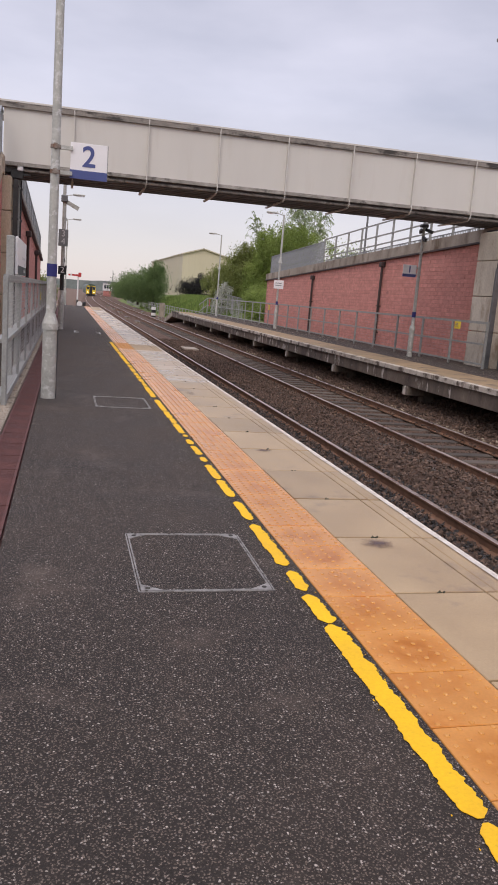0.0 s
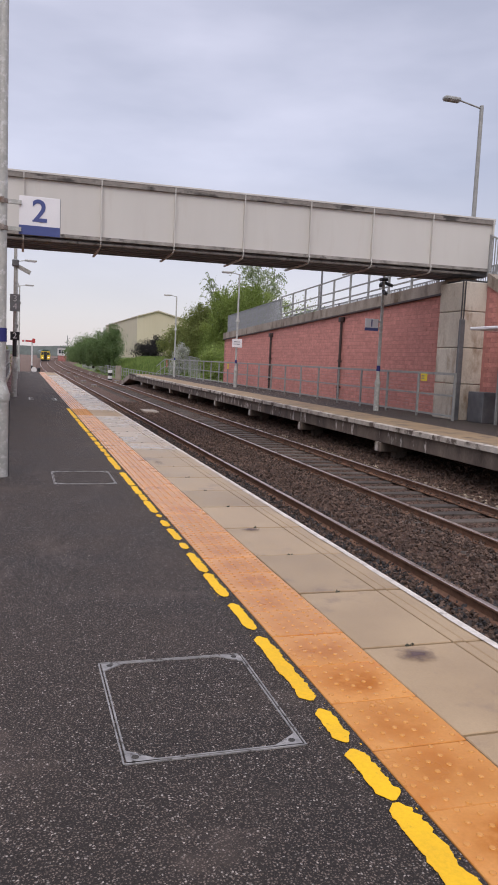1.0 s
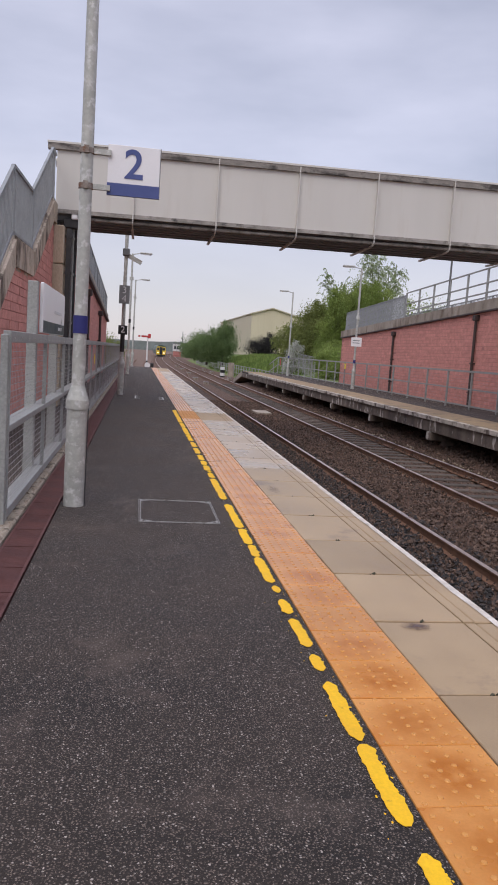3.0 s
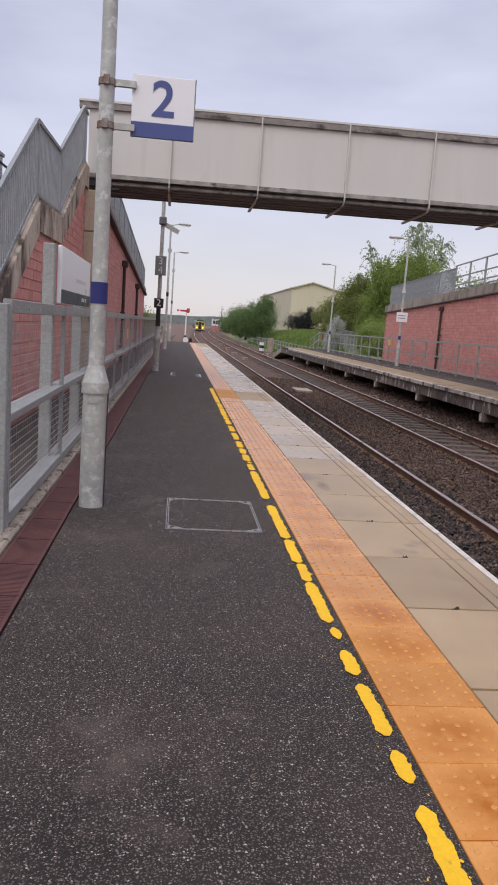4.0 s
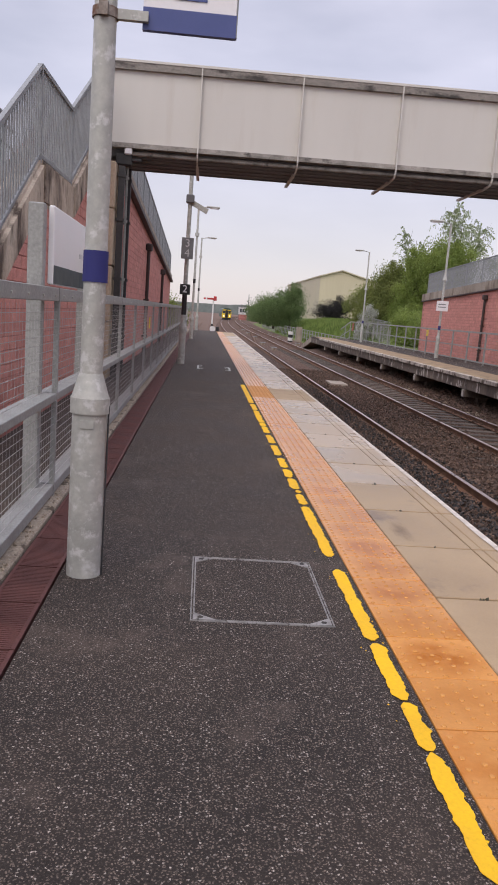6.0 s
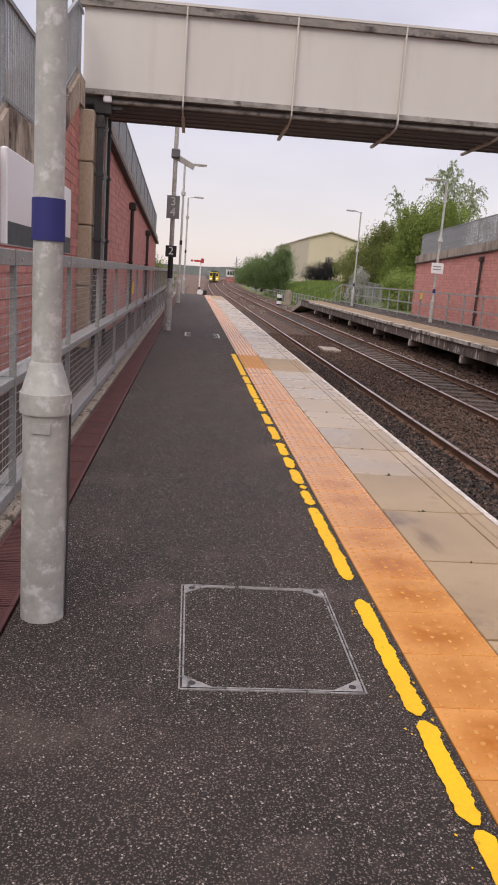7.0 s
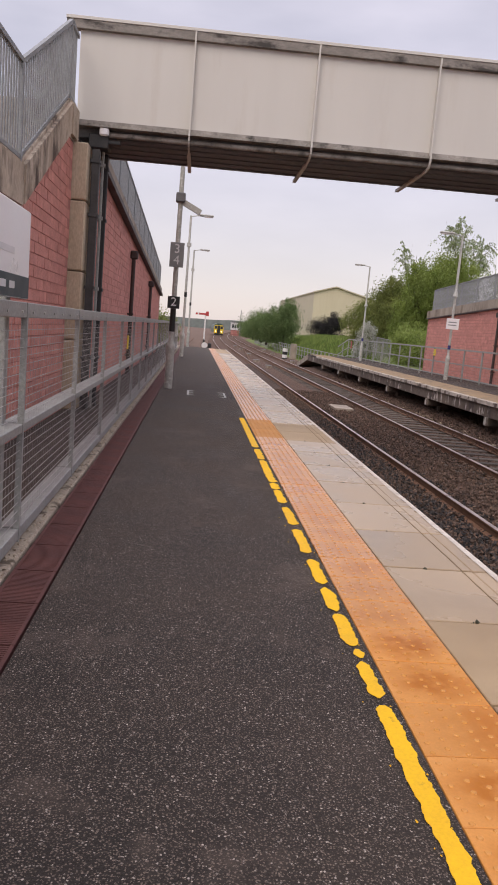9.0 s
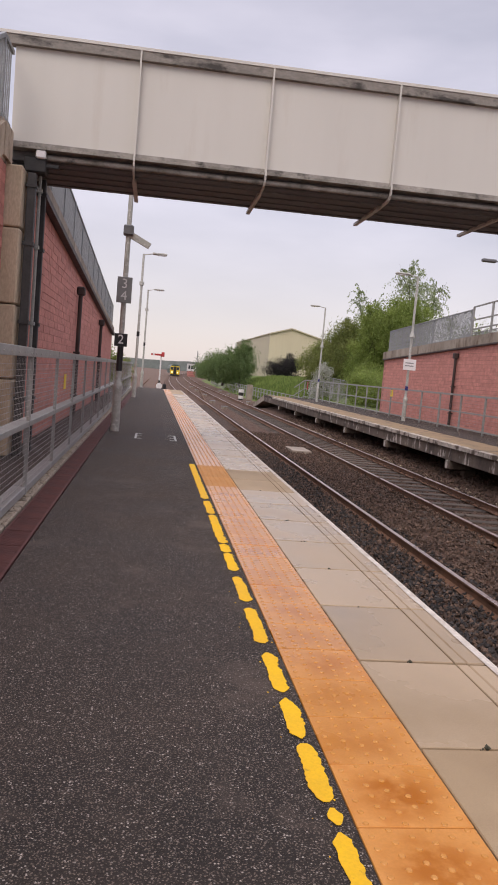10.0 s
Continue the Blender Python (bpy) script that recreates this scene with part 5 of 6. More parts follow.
def rail_panel(y):
    ob = thing("rail_fence", (RFX, y, 0.0), "grey steel post-and-rail fence length with wire infill", "fence", "fence along the opposite platform")
    bm = bmesh.new()
    box(bm, -0.03, 0.03, -0.03, 0.03, 0, RTOP)
    part("post", bm, GALV_FENCE, ob)
    for name, z0, z1 in (("top_rail", RTOP - 0.07, RTOP), ("middle_rail", 0.68, 0.73), ("bottom_rail", 0.10, 0.15)):
        bm = bmesh.new()
        box(bm, -0.025, 0.025, 0.031, 2.019, z0, z1)
        part(name, bm, GALV_FENCE, ob)
    bm = bmesh.new()
    for i in range(1, 11):
        z = 0.15 + 1.1 * i / 11
        bar(bm, (0, 0.03, z), (0, 2.02, z), 0.003)
    tagged(part("wire_infill", bm, WIRE, ob), kind="stuff")
    return ob


bay = rail_panel(21.1)
for i in range(1, 22):
    copy_thing(bay, pose(RFX, 21.1 + 2.05 * i, 0))
# the last bays follow the end ramp down
RAMP_FALL = 0.9 / 5.5
sloping = rail_panel(66.2)
for p in sloping.children:
    for v in p.data.vertices:
        v.co.z -= RAMP_FALL * v.co.y
for i in range(1, 2):
    copy_thing(sloping, pose(RFX, 66.2 + 2.05 * i, -RAMP_FALL * 2.05 * i))
for y, z, w, h, m, lab in ((22.75, 1.19, 0.34, 0.22, SIGN_YELLOW, "yellow warning notice on the fence"), (45.5, 1.1, 0.3, 0.3, SIGN_YELLOW, "small yellow notice on the fence"), (65.0, 0.95, 0.36, 0.55, SEMA_RED, "red and white warning notice at the platform end")):
    s = thing("warning_notice", (RFX - 0.04, y, z), lab, "notice")
    bm = bmesh.new()
    box(bm, -0.02, 0.0, -w / 2, w / 2, -h / 2, h / 2, 0.003)
    part("plate", bm, m, s)
    bm = bmesh.new()
    for k in range(3):
        box(bm, -0.023, -0.02, -w * 0.1, w * 0.38, h * (0.2 - 0.2 * k), h * (0.28 - 0.2 * k))
    part("lettering_bar", bm, SIGN_GREY, s)

# cabinet, shelter and duct by the right pier
cab = thing("equipment_cabinet", (10.2, 20.9, 0.0), "dark grey steel equipment cabinet against the wall", "cabinet")
bm = bmesh.new()
box(bm, -0.3, 0.29, -0.4, 0.35, 0, 0.86, 0.015)
part("body", bm, GREY_DUCT, cab)
bm = bmesh.new()
box(bm, -0.315, -0.3, -0.36, 0.31, 0.05, 0.8, 0.004)
part("door", bm, GREY_DUCT, cab)
duct = thing("cable_duct", (9.70, 21.58, 0.0), "grey steel cable duct running up the pier", "duct")
bm = bmesh.new()
box(bm, -0.07, 0.09, -0.09, -0.005, 0, 2.9, 0.01)
part("trunking", bm, GREY_DUCT, duct)
for dx in (-0.03, 0.05):
    bm = bmesh.new()
    rod(bm, (dx, -0.04, 2.9), (dx, -0.04, 4.0), 0.02, seg=8)
    part("conduit", bm, DARK_STEEL, duct)
shelter = thing("shelter", (10.0, 18.6, 0.0), "glazed platform shelter with a pale flat roof", "shelter")
bm = bmesh.new()
box(bm, -0.95, 0.45, -1.6, 1.5, 2.52, 2.60, 0.02)
part("roof", bm, SIGN_WHITE, shelter)
for x in (-0.0, 0.42):
    for yy in (-1.5, 0, 1.4):
        bm = bmesh.new()
        box(bm, x - 0.03, x + 0.03, yy - 0.03, yy + 0.03, 0, 2.52)
        part("post", bm, GALV_FENCE, shelter)
for yy in (-0.75, 0.7):
    bm = bmesh.new()
    box(bm, 0.39, 0.40, yy - 0.65, yy + 0.65, 0.9, 2.3)
    part("pane", bm, GLASS_DARK, shelter)
    bm = bmesh.new()
    box(bm, 0.37, 0.41, yy - 0.66, yy + 0.66, 0.2, 0.86)
    part("lower_panel", bm, SIGN_GREY, shelter)
palisade("stair_palisade", RW + 0.2, 14.0, 21.9, 0.9, 4.25, 1.15, 0.12, GALV_FENCE, "barred grey railing along the opposite stair")
bm = bmesh.new()
slab_x(bm, [(13.0, 0.2), (21.5, 3.9), (21.5, 4.25), (13.0, 0.55)], RW - 0.08, RW + 0.45)
structure("coping_right_stair", bm, CONCRETE, "weathered concrete parapet of the opposite stair", "coping")
bm = bmesh.new()
slab_x(bm, [(22.9, 2.2), (46.5, 2.2), (46.5, 3.2), (22.9, 4.1)], RW + 2.3, RW + 2.6)
structure("wall_ramp_inner", bm, BRICK_FAR, "red brick inner wall of the ramp", "wall")

# ---- far along the line ----
bm = bmesh.new()
cross = [(8.6, -1.33), (10.0, -0.9), (12.6, 0.45), (16, 1.0), (60, 2.2), (60, -1.5)]
rows_v = []
for k in range(24):
    y = 63 + k * 6
    rows_v.append([bm.verts.new((x + bend(y) * 0.9 + (0.4 * noise.noise((x, y * 0.1, 1)) if 9 < x < 30 else 0), y + (x - 8) * 0.1, z * (min(1.0, 0.35 + k * 0.2) if z > 0 else 1) + 0.2 * noise.noise((x * 0.3, y * 0.15, 2)))) for x, z in cross])
for a, b in zip(rows_v, rows_v[1:]):
    for i in range(len(cross) - 1):
        f = bm.faces.new((a[i], a[i + 1], b[i + 1], b[i]))
        f.smooth = True
bank = structure("grass_bank", bm, GRASS_GROUND, "rough green grass bank rising beside the line", "bank")


def bank_z(x):
    for (a, p), (b, q) in zip(cross, cross[1:]):
        if a <= x <= b:
            return p + (q - p) * (x - a) / (b - a)
    return -1.3


def blades(name, count, seed):
    rng = np.random.default_rng(seed)
    x = 9.0 + 13 * rng.random(count)
    y = 66 + 60 * rng.random(count)
    z = np.array([bank_z(v) for v in x]) - 0.05
    x = x + np.array([bend(v) * 0.9 for v in y])
    h = rng.uniform(0.25, 0.75, count)
    ang = rng.uniform(0, 6.28, count)
    w = 0.10
    base = np.stack([x, y, z], -1)
    side = np.stack([np.cos(ang), np.sin(ang), 0 * ang], -1) * w
    tip = base + np.stack([rng.normal(0, 0.1, count), rng.normal(0, 0.1, count), h], -1)
    v = np.stack([base - side, base + side, tip], 1).reshape(-1, 3)
    ob = new(name, soup(name, v, np.arange(count * 3).reshape(-1, 3), [GRASS_BLADE]))
    return tagged(ob, "long green grass tufts on the bank", "grass", kind="stuff")


blades("grass", 26000, 4)


def tree(name, at, blobs, leaf, size, label, trunk=0.16, seed=1, limbs=True):
    """A tapered trunk with limbs, and a crown of single leaves in uneven clumps."""
    ob = thing(name, at, label, "tree" if name == "tree" else "bush")
    rng = np.random.default_rng(seed)
    bm = bmesh.new()
    top = max(b[2] for b in blobs)
    rod(bm, (0, 0, -0.3), (0.1, 0, top * 0.55), trunk, trunk * 0.6, 8)
    rod(bm, (0.1, 0, top * 0.53), (0.15, 0.1, top), trunk * 0.6, trunk * 0.12, 7)
    if limbs:
        for bx, by, bz, rx, ry, rz, n in blobs:
            rod(bm, (0.08, 0, max(0.2, bz * 0.45)), (bx, by, bz), trunk * 0.4, trunk * 0.08, 6)
            for k in range(4):
                e = Vector((bx + rx * rng.uniform(-0.8, 0.8), by + ry * rng.uniform(-0.8, 0.8), bz + rz * rng.uniform(-0.3, 0.95)))
                rod(bm, (bx * 0.7, by * 0.7, bz * 0.85), e, trunk * 0.16, trunk * 0.03, 5)
    part("trunk", bm, BARK, ob)
    pts = []
    for bx, by, bz, rx, ry, rz, n in blobs:
        size3 = np.array((rx, ry, rz))
        if leaf is LEAF_SILVER:
            # arching twigs hung with leaves
            twigs = max(14, n // 26)
            k = int(n * 2.6 / twigs)
            u = rng.random((twigs, k, 1)) ** 0.8
            ang = rng.uniform(0, 6.28, (twigs, 1, 1))
            reach, lift, droop = rng.uniform(0.5, 1.25, (twigs, 1, 1)), rng.uniform(0.3, 1.5, (twigs, 1, 1)), rng.uniform(0.5, 1.5, (twigs, 1, 1))
            low = rng.uniform(-0.9, 0.5, (twigs, 1, 1))
            q = np.concatenate([np.cos(ang) * reach * u * rx, np.sin(ang) * reach * u * ry, (low + lift * u - droop * u ** 3) * rz], 2)
            q = q + rng.normal(0, 0.035, q.shape) * size3
            pts.append(q.reshape(-1, 3) + np.array((bx, by, bz)))
            continue
        n = int(n * 2.6)
        subs = max(7, n // 260)
        d = rng.normal(size=(subs, 3))
        d /= np.linalg.norm(d, axis=1)[:, None]
        centre = np.array((bx, by, bz)) + d * rng.uniform(0.3, 1.08, (subs, 1)) * size3
        wide = rng.uniform(0.55, 1.5, subs)
        own = rng.integers(0, subs, n)
        spread = np.clip(rng.normal(size=(n, 3)), -2, 2) * size3 * 0.18 * wide[own][:, None]
        spread[:, 2] -= np.abs(rng.normal(size=n)) * rz * 0.10 * wide[own]
        pts.append(centre[own] + spread)
    p = np.concatenate(pts)
    p = p[p[:, 2] > 0.1]
    n = len(p)
    a = rng.normal(size=(n, 3)) * np.array((0.7, 0.7, 1.5))
    a /= np.linalg.norm(a, axis=1)[:, None]
    b = np.cross(a, rng.normal(size=(n, 3)))
    b /= np.linalg.norm(b, axis=1)[:, None]
    s = size * 0.52 * rng.uniform(0.6, 1.3, (n, 1))
    v = np.stack([p - a * s, p + b * s * 0.48, p + a * s, p - b * s * 0.48], 1).reshape(-1, 3)
    crown = new("crown", soup("crown", v, np.arange(n * 4).reshape(-1, 4), [leaf]))
    crown.parent = ob
    return ob


tree("bush", (11.7, 73, -0.3), [(0, 0, 2.6, 1.5, 1.6, 1.8, 6000), (1.0, 1, 3.8, 1.2, 1.4, 1.4, 4500)], LEAF_OLIVE, 0.13, "olive green bush beside the platform end", 0.1, 11)
tree("tree", (13.3, 72, 0.1), [(-0.3, 0, 3.2, 1.6, 1.8, 2.4, 8000), (0.4, 0, 4.7, 1.3, 1.4, 1.5, 6000)], LEAF_OLIVE, 0.14, "olive green young tree on the bank", 0.14, 12)
tree("tree", (14.6, 67.5, 0.3), [(-0.7, 0, 2.6, 1.5, 1.6, 2.2, 8000), (0.7, 0, 5.2, 1.7, 1.8, 1.9, 9000), (-0.2, 0, 6.3, 0.9, 0.9, 1.0, 1800), (1.2, 0.5, 2.6, 1.6, 1.6, 2.3, 7000)], LEAF, 0.14, "dense bright green tree behind the platform fence", 0.18, 13)
tree("bush", (12.6, 60.0, -0.2), [(0, 0, 1.2, 1.3, 3.2, 1.4, 7000), (0.3, -3.5, 1.1, 1.1, 2.2, 1.3, 4500), (0.6, 2.6, 1.5, 1.2, 1.8, 1.5, 4000)], LEAF, 0.13, "dense dark green bush behind the platform fence", 0.10, 29)
tree("tree", (17.4, 68.5, 0.4), [(-0.6, 0, 3.0, 2.0, 1.8, 2.8, 10000), (0.2, 0, 6.0, 2.0, 1.8, 2.0, 9000)], LEAF, 0.14, "broad green tree behind the ramp wall", 0.2, 14)
tree("tree", (15.8, 74, 0.3), [(-0.5, 0, 6.4, 1.1, 0.9, 1.6, 900), (-0.9, 0, 8.4, 0.9, 0.8, 1.0, 480), (0.6, 0, 7.2, 0.9, 0.8, 1.2, 600)], LEAF_SILVER, 0.12, "thin pale birch with sparse drooping twigs", 0.1, 15)
tree("tree", (19.0, 72, 0.6), [(0, 0, 7.6, 2.2, 1.8, 2.4, 2400), (-0.6, 0, 9.7, 1.5, 1.2, 1.3, 1000), (1.7, 0, 8.2, 1.4, 1.2, 1.6, 1000)], LEAF_SILVER, 0.13, "tall airy silver-green tree behind the ramp", 0.15, 16)
tree("tree", (21.5, 66, 0.6), [(0, 0, 3.5, 2.5, 2.0, 3.0, 9000)], LEAF, 0.15, "green tree beside the ramp end", 0.18, 17)
tree("bush", (11.1, 69, -0.9), [(0, 0, 1.6, 0.9, 0.9, 1.5, 1700), (0.3, 0, 2.9, 0.7, 0.7, 0.9, 900)], BLOSSOM, 0.10, "small bush covered in white blossom", 0.06, 18)
tree("bush", (11.3, 69.4, -0.9), [(0.2, 0, 1.4, 1.0, 0.9, 1.3, 2600)], LEAF, 0.11, "low green bush beside the blossom", 0.06, 19)
tree("tree", (18.2, 128, 1.0), [(0, 0, 1.6, 2.6, 1.5, 1.6, 5000), (1.2, 0, 2.6, 1.4, 1.4, 1.2, 3000)], LEAF_PURPLE, 0.17, "dark purple-leaved tree before the shed", 0.15, 20)
tree("tree", (9.7, 112, -0.2), [(0.4, 0, 3.0, 1.7, 2.0, 2.7, 7000), (-1.3, 1, 2.3, 1.7, 1.6, 2.2, 6000), (0.3, 0, 4.7, 1.1, 1.0, 1.2, 1900)], LEAF_DARK, 0.17, "rounded dark green tree on the bank", 0.2, 21)
tree("tree", (8.6, 124, -0.4), [(0.2, 0, 2.8, 2.0, 2.0, 2.6, 6500), (-1.1, 0, 1.7, 1.2, 1.2, 1.4, 2500)], LEAF_DARK, 0.18, "dark green tree on the bank", 0.2, 22)
tree("tree", (9.3, 142, -0.4), [(0, 0, 2.7, 2.4, 2.0, 2.4, 5000)], LEAF_DARK, 0.2, "dark green tree along the line", 0.2, 23)
tree("tree", (9.6, 165, -0.4), [(0, 0, 2.2, 2.8, 2.0, 2.2, 5000)], LEAF_DARK, 0.22, "dark green tree farther along the line", 0.2, 24)
tree("tree", (11.5, 190, -0.4), [(0, 0, 2.4, 3.4, 2.0, 2.6, 5000)], LEAF_DARK, 0.24, "distant dark green tree", 0.2, 25)
tree("bush", (-4.6, 57, -1.3), [(0, 0, 1.9, 1.3, 1.3, 1.5, 4000)], LEAF_OLIVE, 0.12, "olive bush beyond the ramp wall", 0.08, 26)

# woodland on the horizon
rng = random.Random(8)
bm = bmesh.new()
prev = None
for i in range(240):
    x = -900 + 7.5 * i
    h = 7 + 6 * noise.noise((x * 0.004, 1, 0)) + 1.6 * noise.noise((x * 0.05, 2, 0)) + 0.7 * rng.random()
    pair = (bm.verts.new((x, 760 + abs(x) * 0.1, -3)), bm.verts.new((x, 760 + abs(x) * 0.1, h)), bm.verts.new((x, 820 + abs(x) * 0.1, h - 2)))
    if prev:
        bm.faces.new((prev[0], pair[0], pair[1], prev[1]))
        bm.faces.new((prev[1], pair[1], pair[2], prev[2]))
    prev = pair
structure("backdrop_woods", bm, HILL, "hazy grey-green woodland on the horizon", "backdrop")

# shed
shed = thing("industrial_shed", (25.8, 160, 1.0), "large cream metal-clad industrial shed with a low gable", "shed")
bm = bmesh.new()
prism(bm, [(-5.2, 0), (11, 0), (11, 6.9), (-1.0, 9.9), (-5.2, 8.64)], 0, 60)
part("wall", bm, SHED_CLAD, shed)
for a, b in (((-5.4, 8.6), (-1.0, 9.95)), ((-1.0, 9.95), (11.3, 6.85))):
    bm = bmesh.new()
    prism(bm, [a, b, (b[0], b[1] + 0.22), (a[0], a[1] + 0.22)], -0.4, 60.4)
    part("roof", bm, SHED_ROOF, shed, "grey sheet roof")
for k in range(16):
    bm = bmesh.new()
    x = -4.7 + k
    box(bm, x - 0.04, x + 0.04, -0.03, -0.004, 0, 6.7 + max(0, 3.0 - abs(x + 1) * 0.3))
    part("cladding_rib", bm, SHED_CLAD, shed)

# signal box
sbox = thing("signal_box", (10.7, 260, -1.3), "small red and white railway signal box", "signal box")
bm = bmesh.new()
box(bm, -1.3, 1.3, -1.5, 1.5, 0, 2.0)
part("base_wall", bm, BRICK_FAR, sbox)
bm = bmesh.new()
box(bm, -1.45, 1.45, -1.7, 1.7, 2.0, 4.4)
part("cabin", bm, WHITE_PAINT, sbox)
for k in range(3):
    bm = bmesh.new()
    box(bm, -1.1 + 0.8 * k, -0.5 + 0.8 * k, -1.76, -1.69, 2.7, 3.8)
    part("window", bm, GLASS_DARK, sbox)
bm = bmesh.new()
prism(bm, [(-1.7, 4.4), (1.7, 4.4), (0, 5.1)], -1.9, 1.9)
part("roof", bm, SIGN_GREY, sbox)
mast = thing("signal_mast", (12.2, 258, -1.3), "slim signal mast with arms and a ladder", "signal")
bm = bmesh.new()
rod(bm, (0, 0, 0), (0, 0, 8.6), 0.16, 0.1, 8)
part("shaft", bm, SIGN_GREY, mast)
for z, s in ((7.3, 1.0), (6.0, -0.9)):
    bm = bmesh.new()
    bar(bm, (0, 0, z), (s, 0, z + 0.5), 0.25, 0.08)
    part("arm", bm, BLACK_PAINT, mast)

# semaphore and dwarf signal
sema = thing("semaphore_signal", (-0.92, 110, -1.3), "white semaphore signal post with a red arm", "signal")
bm = bmesh.new()
rod(bm, (0, 0, 0.9), (0, 0, 4.2), 0.11, 0.09, 10)
part("post", bm, WHITE_PAINT, sema)
bm = bmesh.new()
rod(bm, (0, 0, 0), (0, 0, 0.9), 0.12, 0.12, 10)
part("post_foot", bm, BLACK_PAINT, sema)
bm = bmesh.new()
box(bm, -1.3, 0.1, -0.16, -0.12, 4.06, 4.30)
arm = part("arm", bm, SEMA_RED, sema)
bm = bmesh.new()
box(bm, -1.05, -0.85, -0.17, -0.16, 4.02, 4.36)
part("stripe", bm, WHITE_PAINT, arm)
bm = bmesh.new()
box(bm, 0.02, 0.42, -0.2, 0.1, 3.95, 4.55, 0.05)
part("spectacle", bm, SEMA_RED, sema)
dwarf = thing("ground_signal", (-1.15, 66, -1.32), "low white and black ground signal", "signal")
bm = bmesh.new()
box(bm, -0.12, 0.12, -0.12, 0.12, 0, 1.2)
part("stand", bm, BLACK_PAINT, dwarf)
bm = bmesh.new()
rod(bm, (-0.2, -0.15, 1.32), (-0.2, 0.0, 1.32), 0.22, 0.22, 16)
part("disc", bm, WHITE_PAINT, dwarf)
bm = bmesh.new()
box(bm, 0.05, 0.3, -0.15, 0.15, 1.1, 1.5, 0.03)
part("lamp_case", bm, BLACK_PAINT, dwarf)

# train
train = thing("train", (4.34, 225, RAIL_Z), "yellow-fronted diesel multiple unit approaching on the line", "train")
bm = bmesh.new()
prism(bm, [(-1.32, 0.5), (1.32, 0.5), (1.36, 1.9), (1.2, 2.75), (0.6, 3.15), (-0.6, 3.15), (-1.2, 2.75), (-1.36, 1.9)], 0, 44)
part("body", bm, TRAIN_GREEN, train)
bm = bmesh.new()
prism(bm, [(-1.3, 0.45), (1.3, 0.45), (1.34, 1.9), (1.15, 2.72), (-1.15, 2.72), (-1.34, 1.9)], -0.12, -0.002)
part("front", bm, TRAIN_YELLOW, train, "bright yellow cab front")
bm = bmesh.new()
box(bm, -0.42, 0.42, -0.2, -0.12, 0.5, 2.6, 0.03)
part("gangway", bm, BLACK_PAINT, train)
for x in (-0.82, 0.82):
    bm = bmesh.new()
    box(bm, x - 0.34, x + 0.34, -0.16, -0.115, 1.65, 2.45, 0.03)
    part("windscreen", bm, GLASS_DARK, train)
    bm = bmesh.new()
    rod(bm, (x, -0.2, 0.95), (x, -0.12, 0.95), 0.13, 0.13, 12)
    part("headlight", bm, HEADLIGHT, train)
bm = bmesh.new()
box(bm, -1.2, 1.2, -0.1, 0.5, -0.0, 0.5)
part("underframe", bm, BLACK_PAINT, train)

# lineside fences, markers and boxes
fence = thing("lineside_fence", (9.0, 66, -1.3), "grey galvanised lineside fence along the foot of the bank", "fence")
inv = fence.matrix_world.inverted()
for z in (0.5, 1.0, 1.35):
    bm = bmesh.new()
    for k in range(12):
        y0, y1 = 66 + 8 * k, 74 + 8 * k
        bar(bm, (9.0 + bend(y0), y0, -1.3 + z), (9.0 + bend(y1), y1, -1.3 + z), 0.05)
    part("rail", bm, GALV_FENCE, fence).matrix_parent_inverse = inv
for k in range(49):
    y = 66 + 2 * k
    bm = bmesh.new()
    bar(bm, (9.0 + bend(y), y, -1.32), (9.0 + bend(y), y, 0.08), 0.09)
    part("post", bm, GALV_FENCE, fence).matrix_parent_inverse = inv
pal = palisade("bank_palisade", 11.6, 62.5, 71.0, -0.4, -0.1, 1.9, 0.2, GALV_FENCE, "tall grey palisade fence behind the platform end")
mark = thing("marker_post", (6.65, 83, -1.3), "short black and white banded marker post", "marker")
for k in range(4):
    bm = bmesh.new()
    rod(bm, (0, 0, 0.3 * k), (0, 0, 0.3 * k + 0.3), 0.24, 0.24, 14)
    part("white_band" if k % 2 else "black_band", bm, WHITE_PAINT if k % 2 else BLACK_PAINT, mark)
bm = bmesh.new()
box(bm, 8.1, 8.7, 90, 90.6, -1.32, 0.3, 0.03)
tagged(part("concrete_pillar", bm, CONCRETE), "weathered concrete pillar at the trackside", "pillar")
for x, y, w in ((3.1, 62, 0.3), (2.9, 70, 0.35), (6.3, 74, 0.3), (3.2, 84, 0.4), (6.4, 92, 0.35), (3.3, 98, 0.35), (-1.4, 72, 0.3), (6.5, 104, 0.4), (3.4, 112, 0.4)):
    case = thing("point_machine", (x, y, -1.06), "small pale trackside equipment box", "equipment box", "trackside boxes")
    bm = bmesh.new()
    box(bm, -w * 0.6, w * 0.6, -0.28, 0.28, -0.05, 0.15, 0.02)
    part("case", bm, CONCRETE, case)
    bm = bmesh.new()
    box(bm, -w * 0.6 - 0.02, w * 0.6 + 0.02, -0.3, 0.3, 0.151, 0.175)
    part("lid", bm, SIGN_GREY, case)

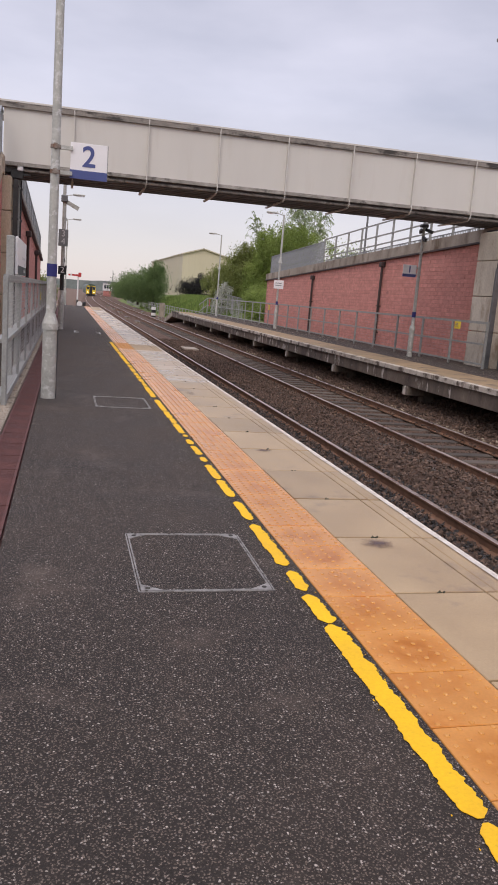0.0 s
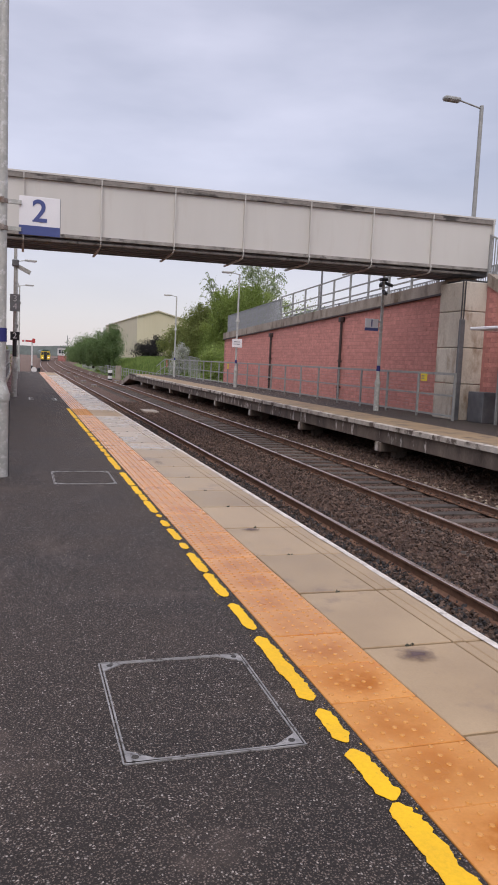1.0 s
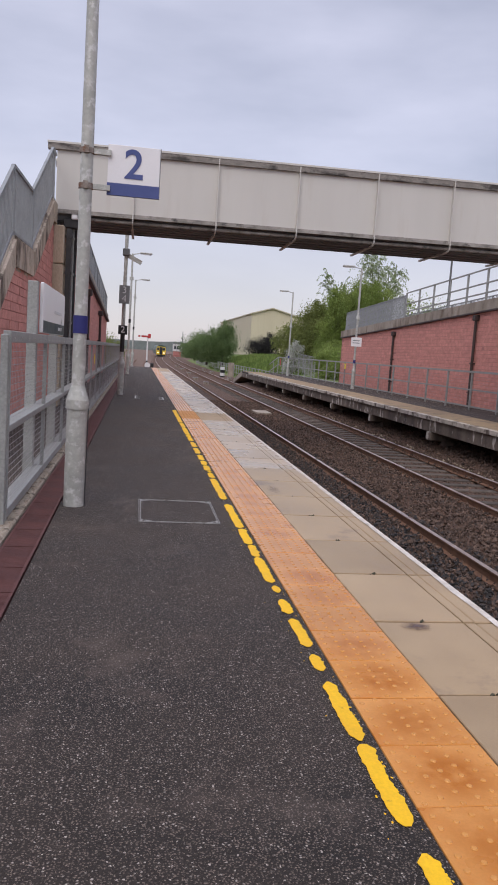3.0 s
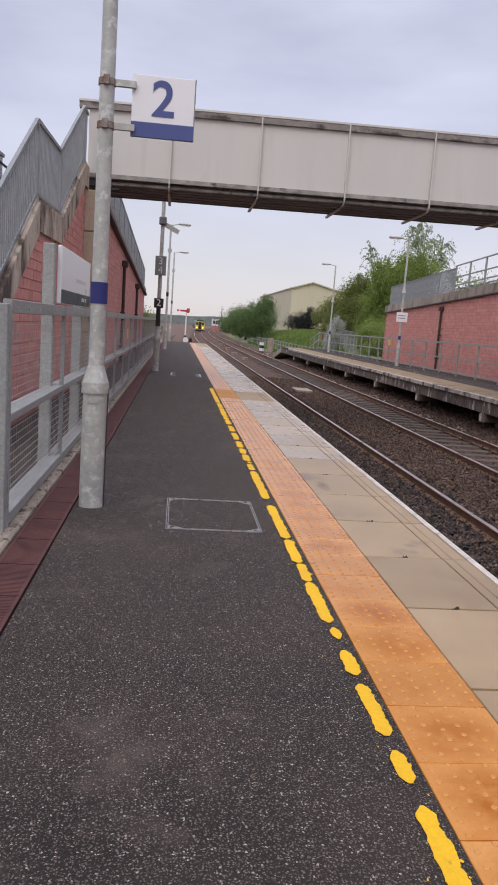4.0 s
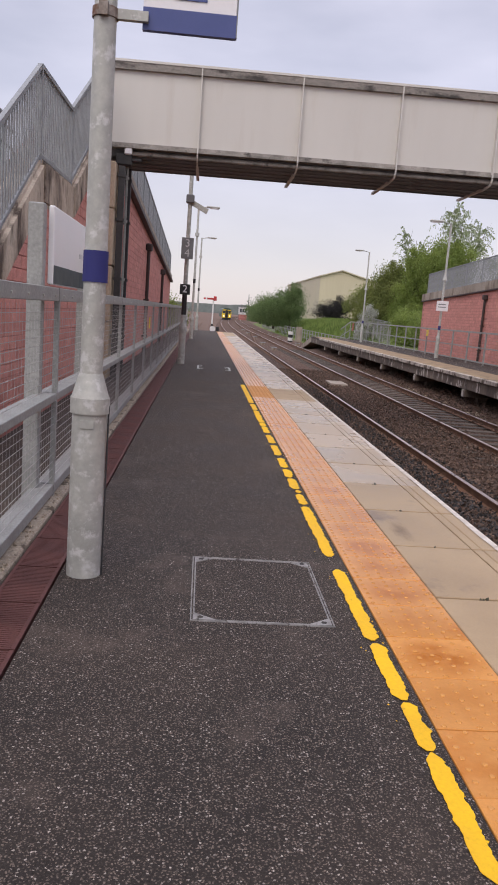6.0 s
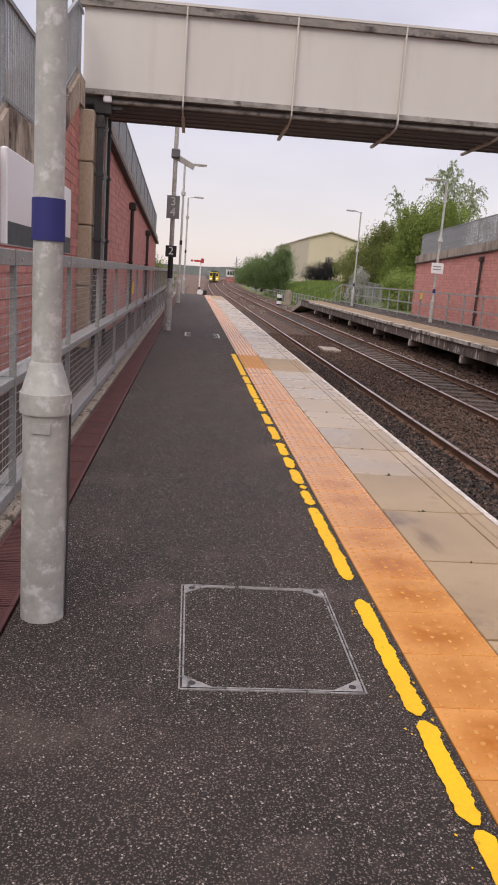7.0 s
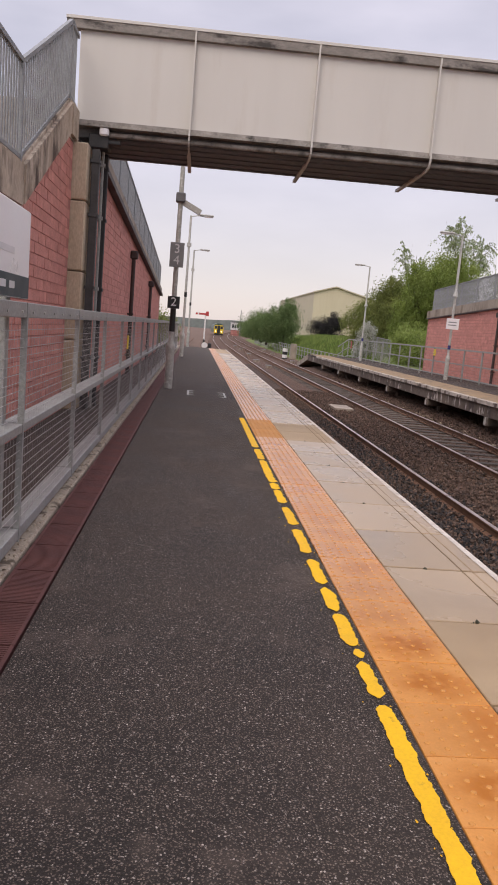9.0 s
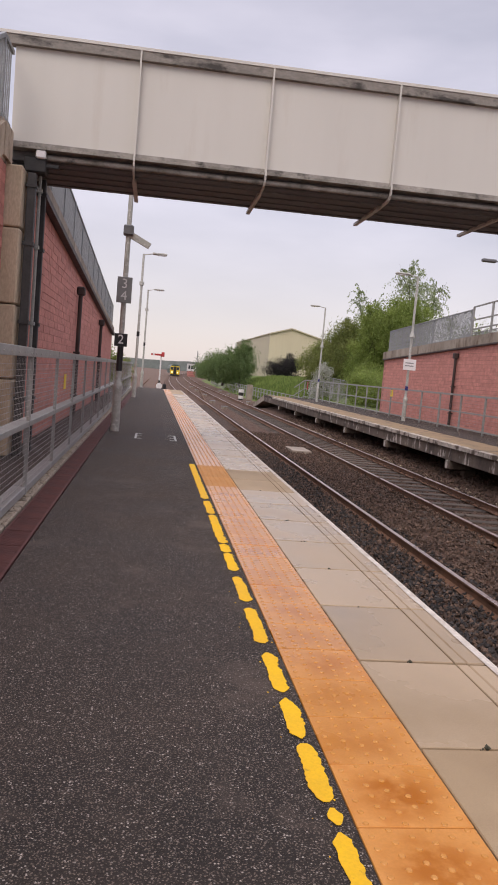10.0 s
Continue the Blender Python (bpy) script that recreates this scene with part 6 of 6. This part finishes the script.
# crossover and a siding beyond the platforms
for x0, x1 in ((2.12, 4.07), (0.62, 2.57)):
    bm = bmesh.new()
    pts = [(x0 + (x1 - x0) * k / 8, 66 + 5 * k) for k in range(9)]
    for (xa, ya), (xb, yb) in zip(pts, pts[1:]):
        bar(bm, (xa, ya, RAIL_Z - 0.08), (xb, yb, RAIL_Z - 0.08), 0.07, 0.15)
    tagged(part("crossover_rail", bm, RAIL_RUST), "rusty rail of a crossover between the tracks", "rail", "crossover rails")
for dx in (0.0, 1.5):
    bm = bmesh.new()
    for k in range(14):
        ya, yb = 62 + 6 * k, 68 + 6 * k
        bar(bm, (-3.4 + dx + 0.012 * (ya - 62), ya, RAIL_Z - 0.08), (-3.4 + dx + 0.012 * (yb - 62), yb, RAIL_Z - 0.08), 0.07, 0.15)
    tagged(part("siding_rail", bm, RAIL_RUST), "rusty rail of a siding beyond the platform", "rail", "siding rails")

# ---- facing blocks of the walls ----
spots = block_courses(SX - 0.035, 1, 11.9, 22.04, lambda y: stair_z(y) - 0.26, 21)
spots = [s for s in spots if s[2] > 0.05]
spots.sort(key=lambda s: s[1] + abs(s[2] - 1.2))
for i, (x, y, z) in enumerate(spots[:300]):
    piece("brick", BLOCKS[i % 6], stair_wall, (x, y, z))
block_field("brick_field", spots[300:], 1, stair_wall) if len(spots) > 300 else None


def faced(wall, spots, out, near_y):
    """The nearest 300 blocks singly, the rest joined."""
    spots = sorted(spots, key=lambda s: s[1] + abs(s[2] - 1.6) * 2)
    for i, (x, y, z) in enumerate(spots[:300]):
        piece("brick", BLOCKS[(i * 5 + int(y * 3)) % 6], wall, (x - out * 0.004, y, z), 0.0 if out > 0 else math.pi)
    block_field("brick_field", spots[300:], out, wall)


faced(bpy.data.objects["wall_left_ramp"], block_courses(LW, 1, 23.5, 48.2, lambda y: 3.98 - 0.0526 * (y - 23.4), 22), 1, 23.5)
faced(bpy.data.objects["wall_right_ramp"], block_courses(RW, -1, 22.9, 50.9, lambda y: 3.90 - 0.0377 * (y - 22.9) + 0.02, 23), -1, 22.9)
block_field("brick_field", block_courses(RW, -1, 12.0, 21.5, lambda y: min(3.9, 0.25 + 0.435 * (y - 13.0)), 24), -1, bpy.data.objects["wall_right_stair"])
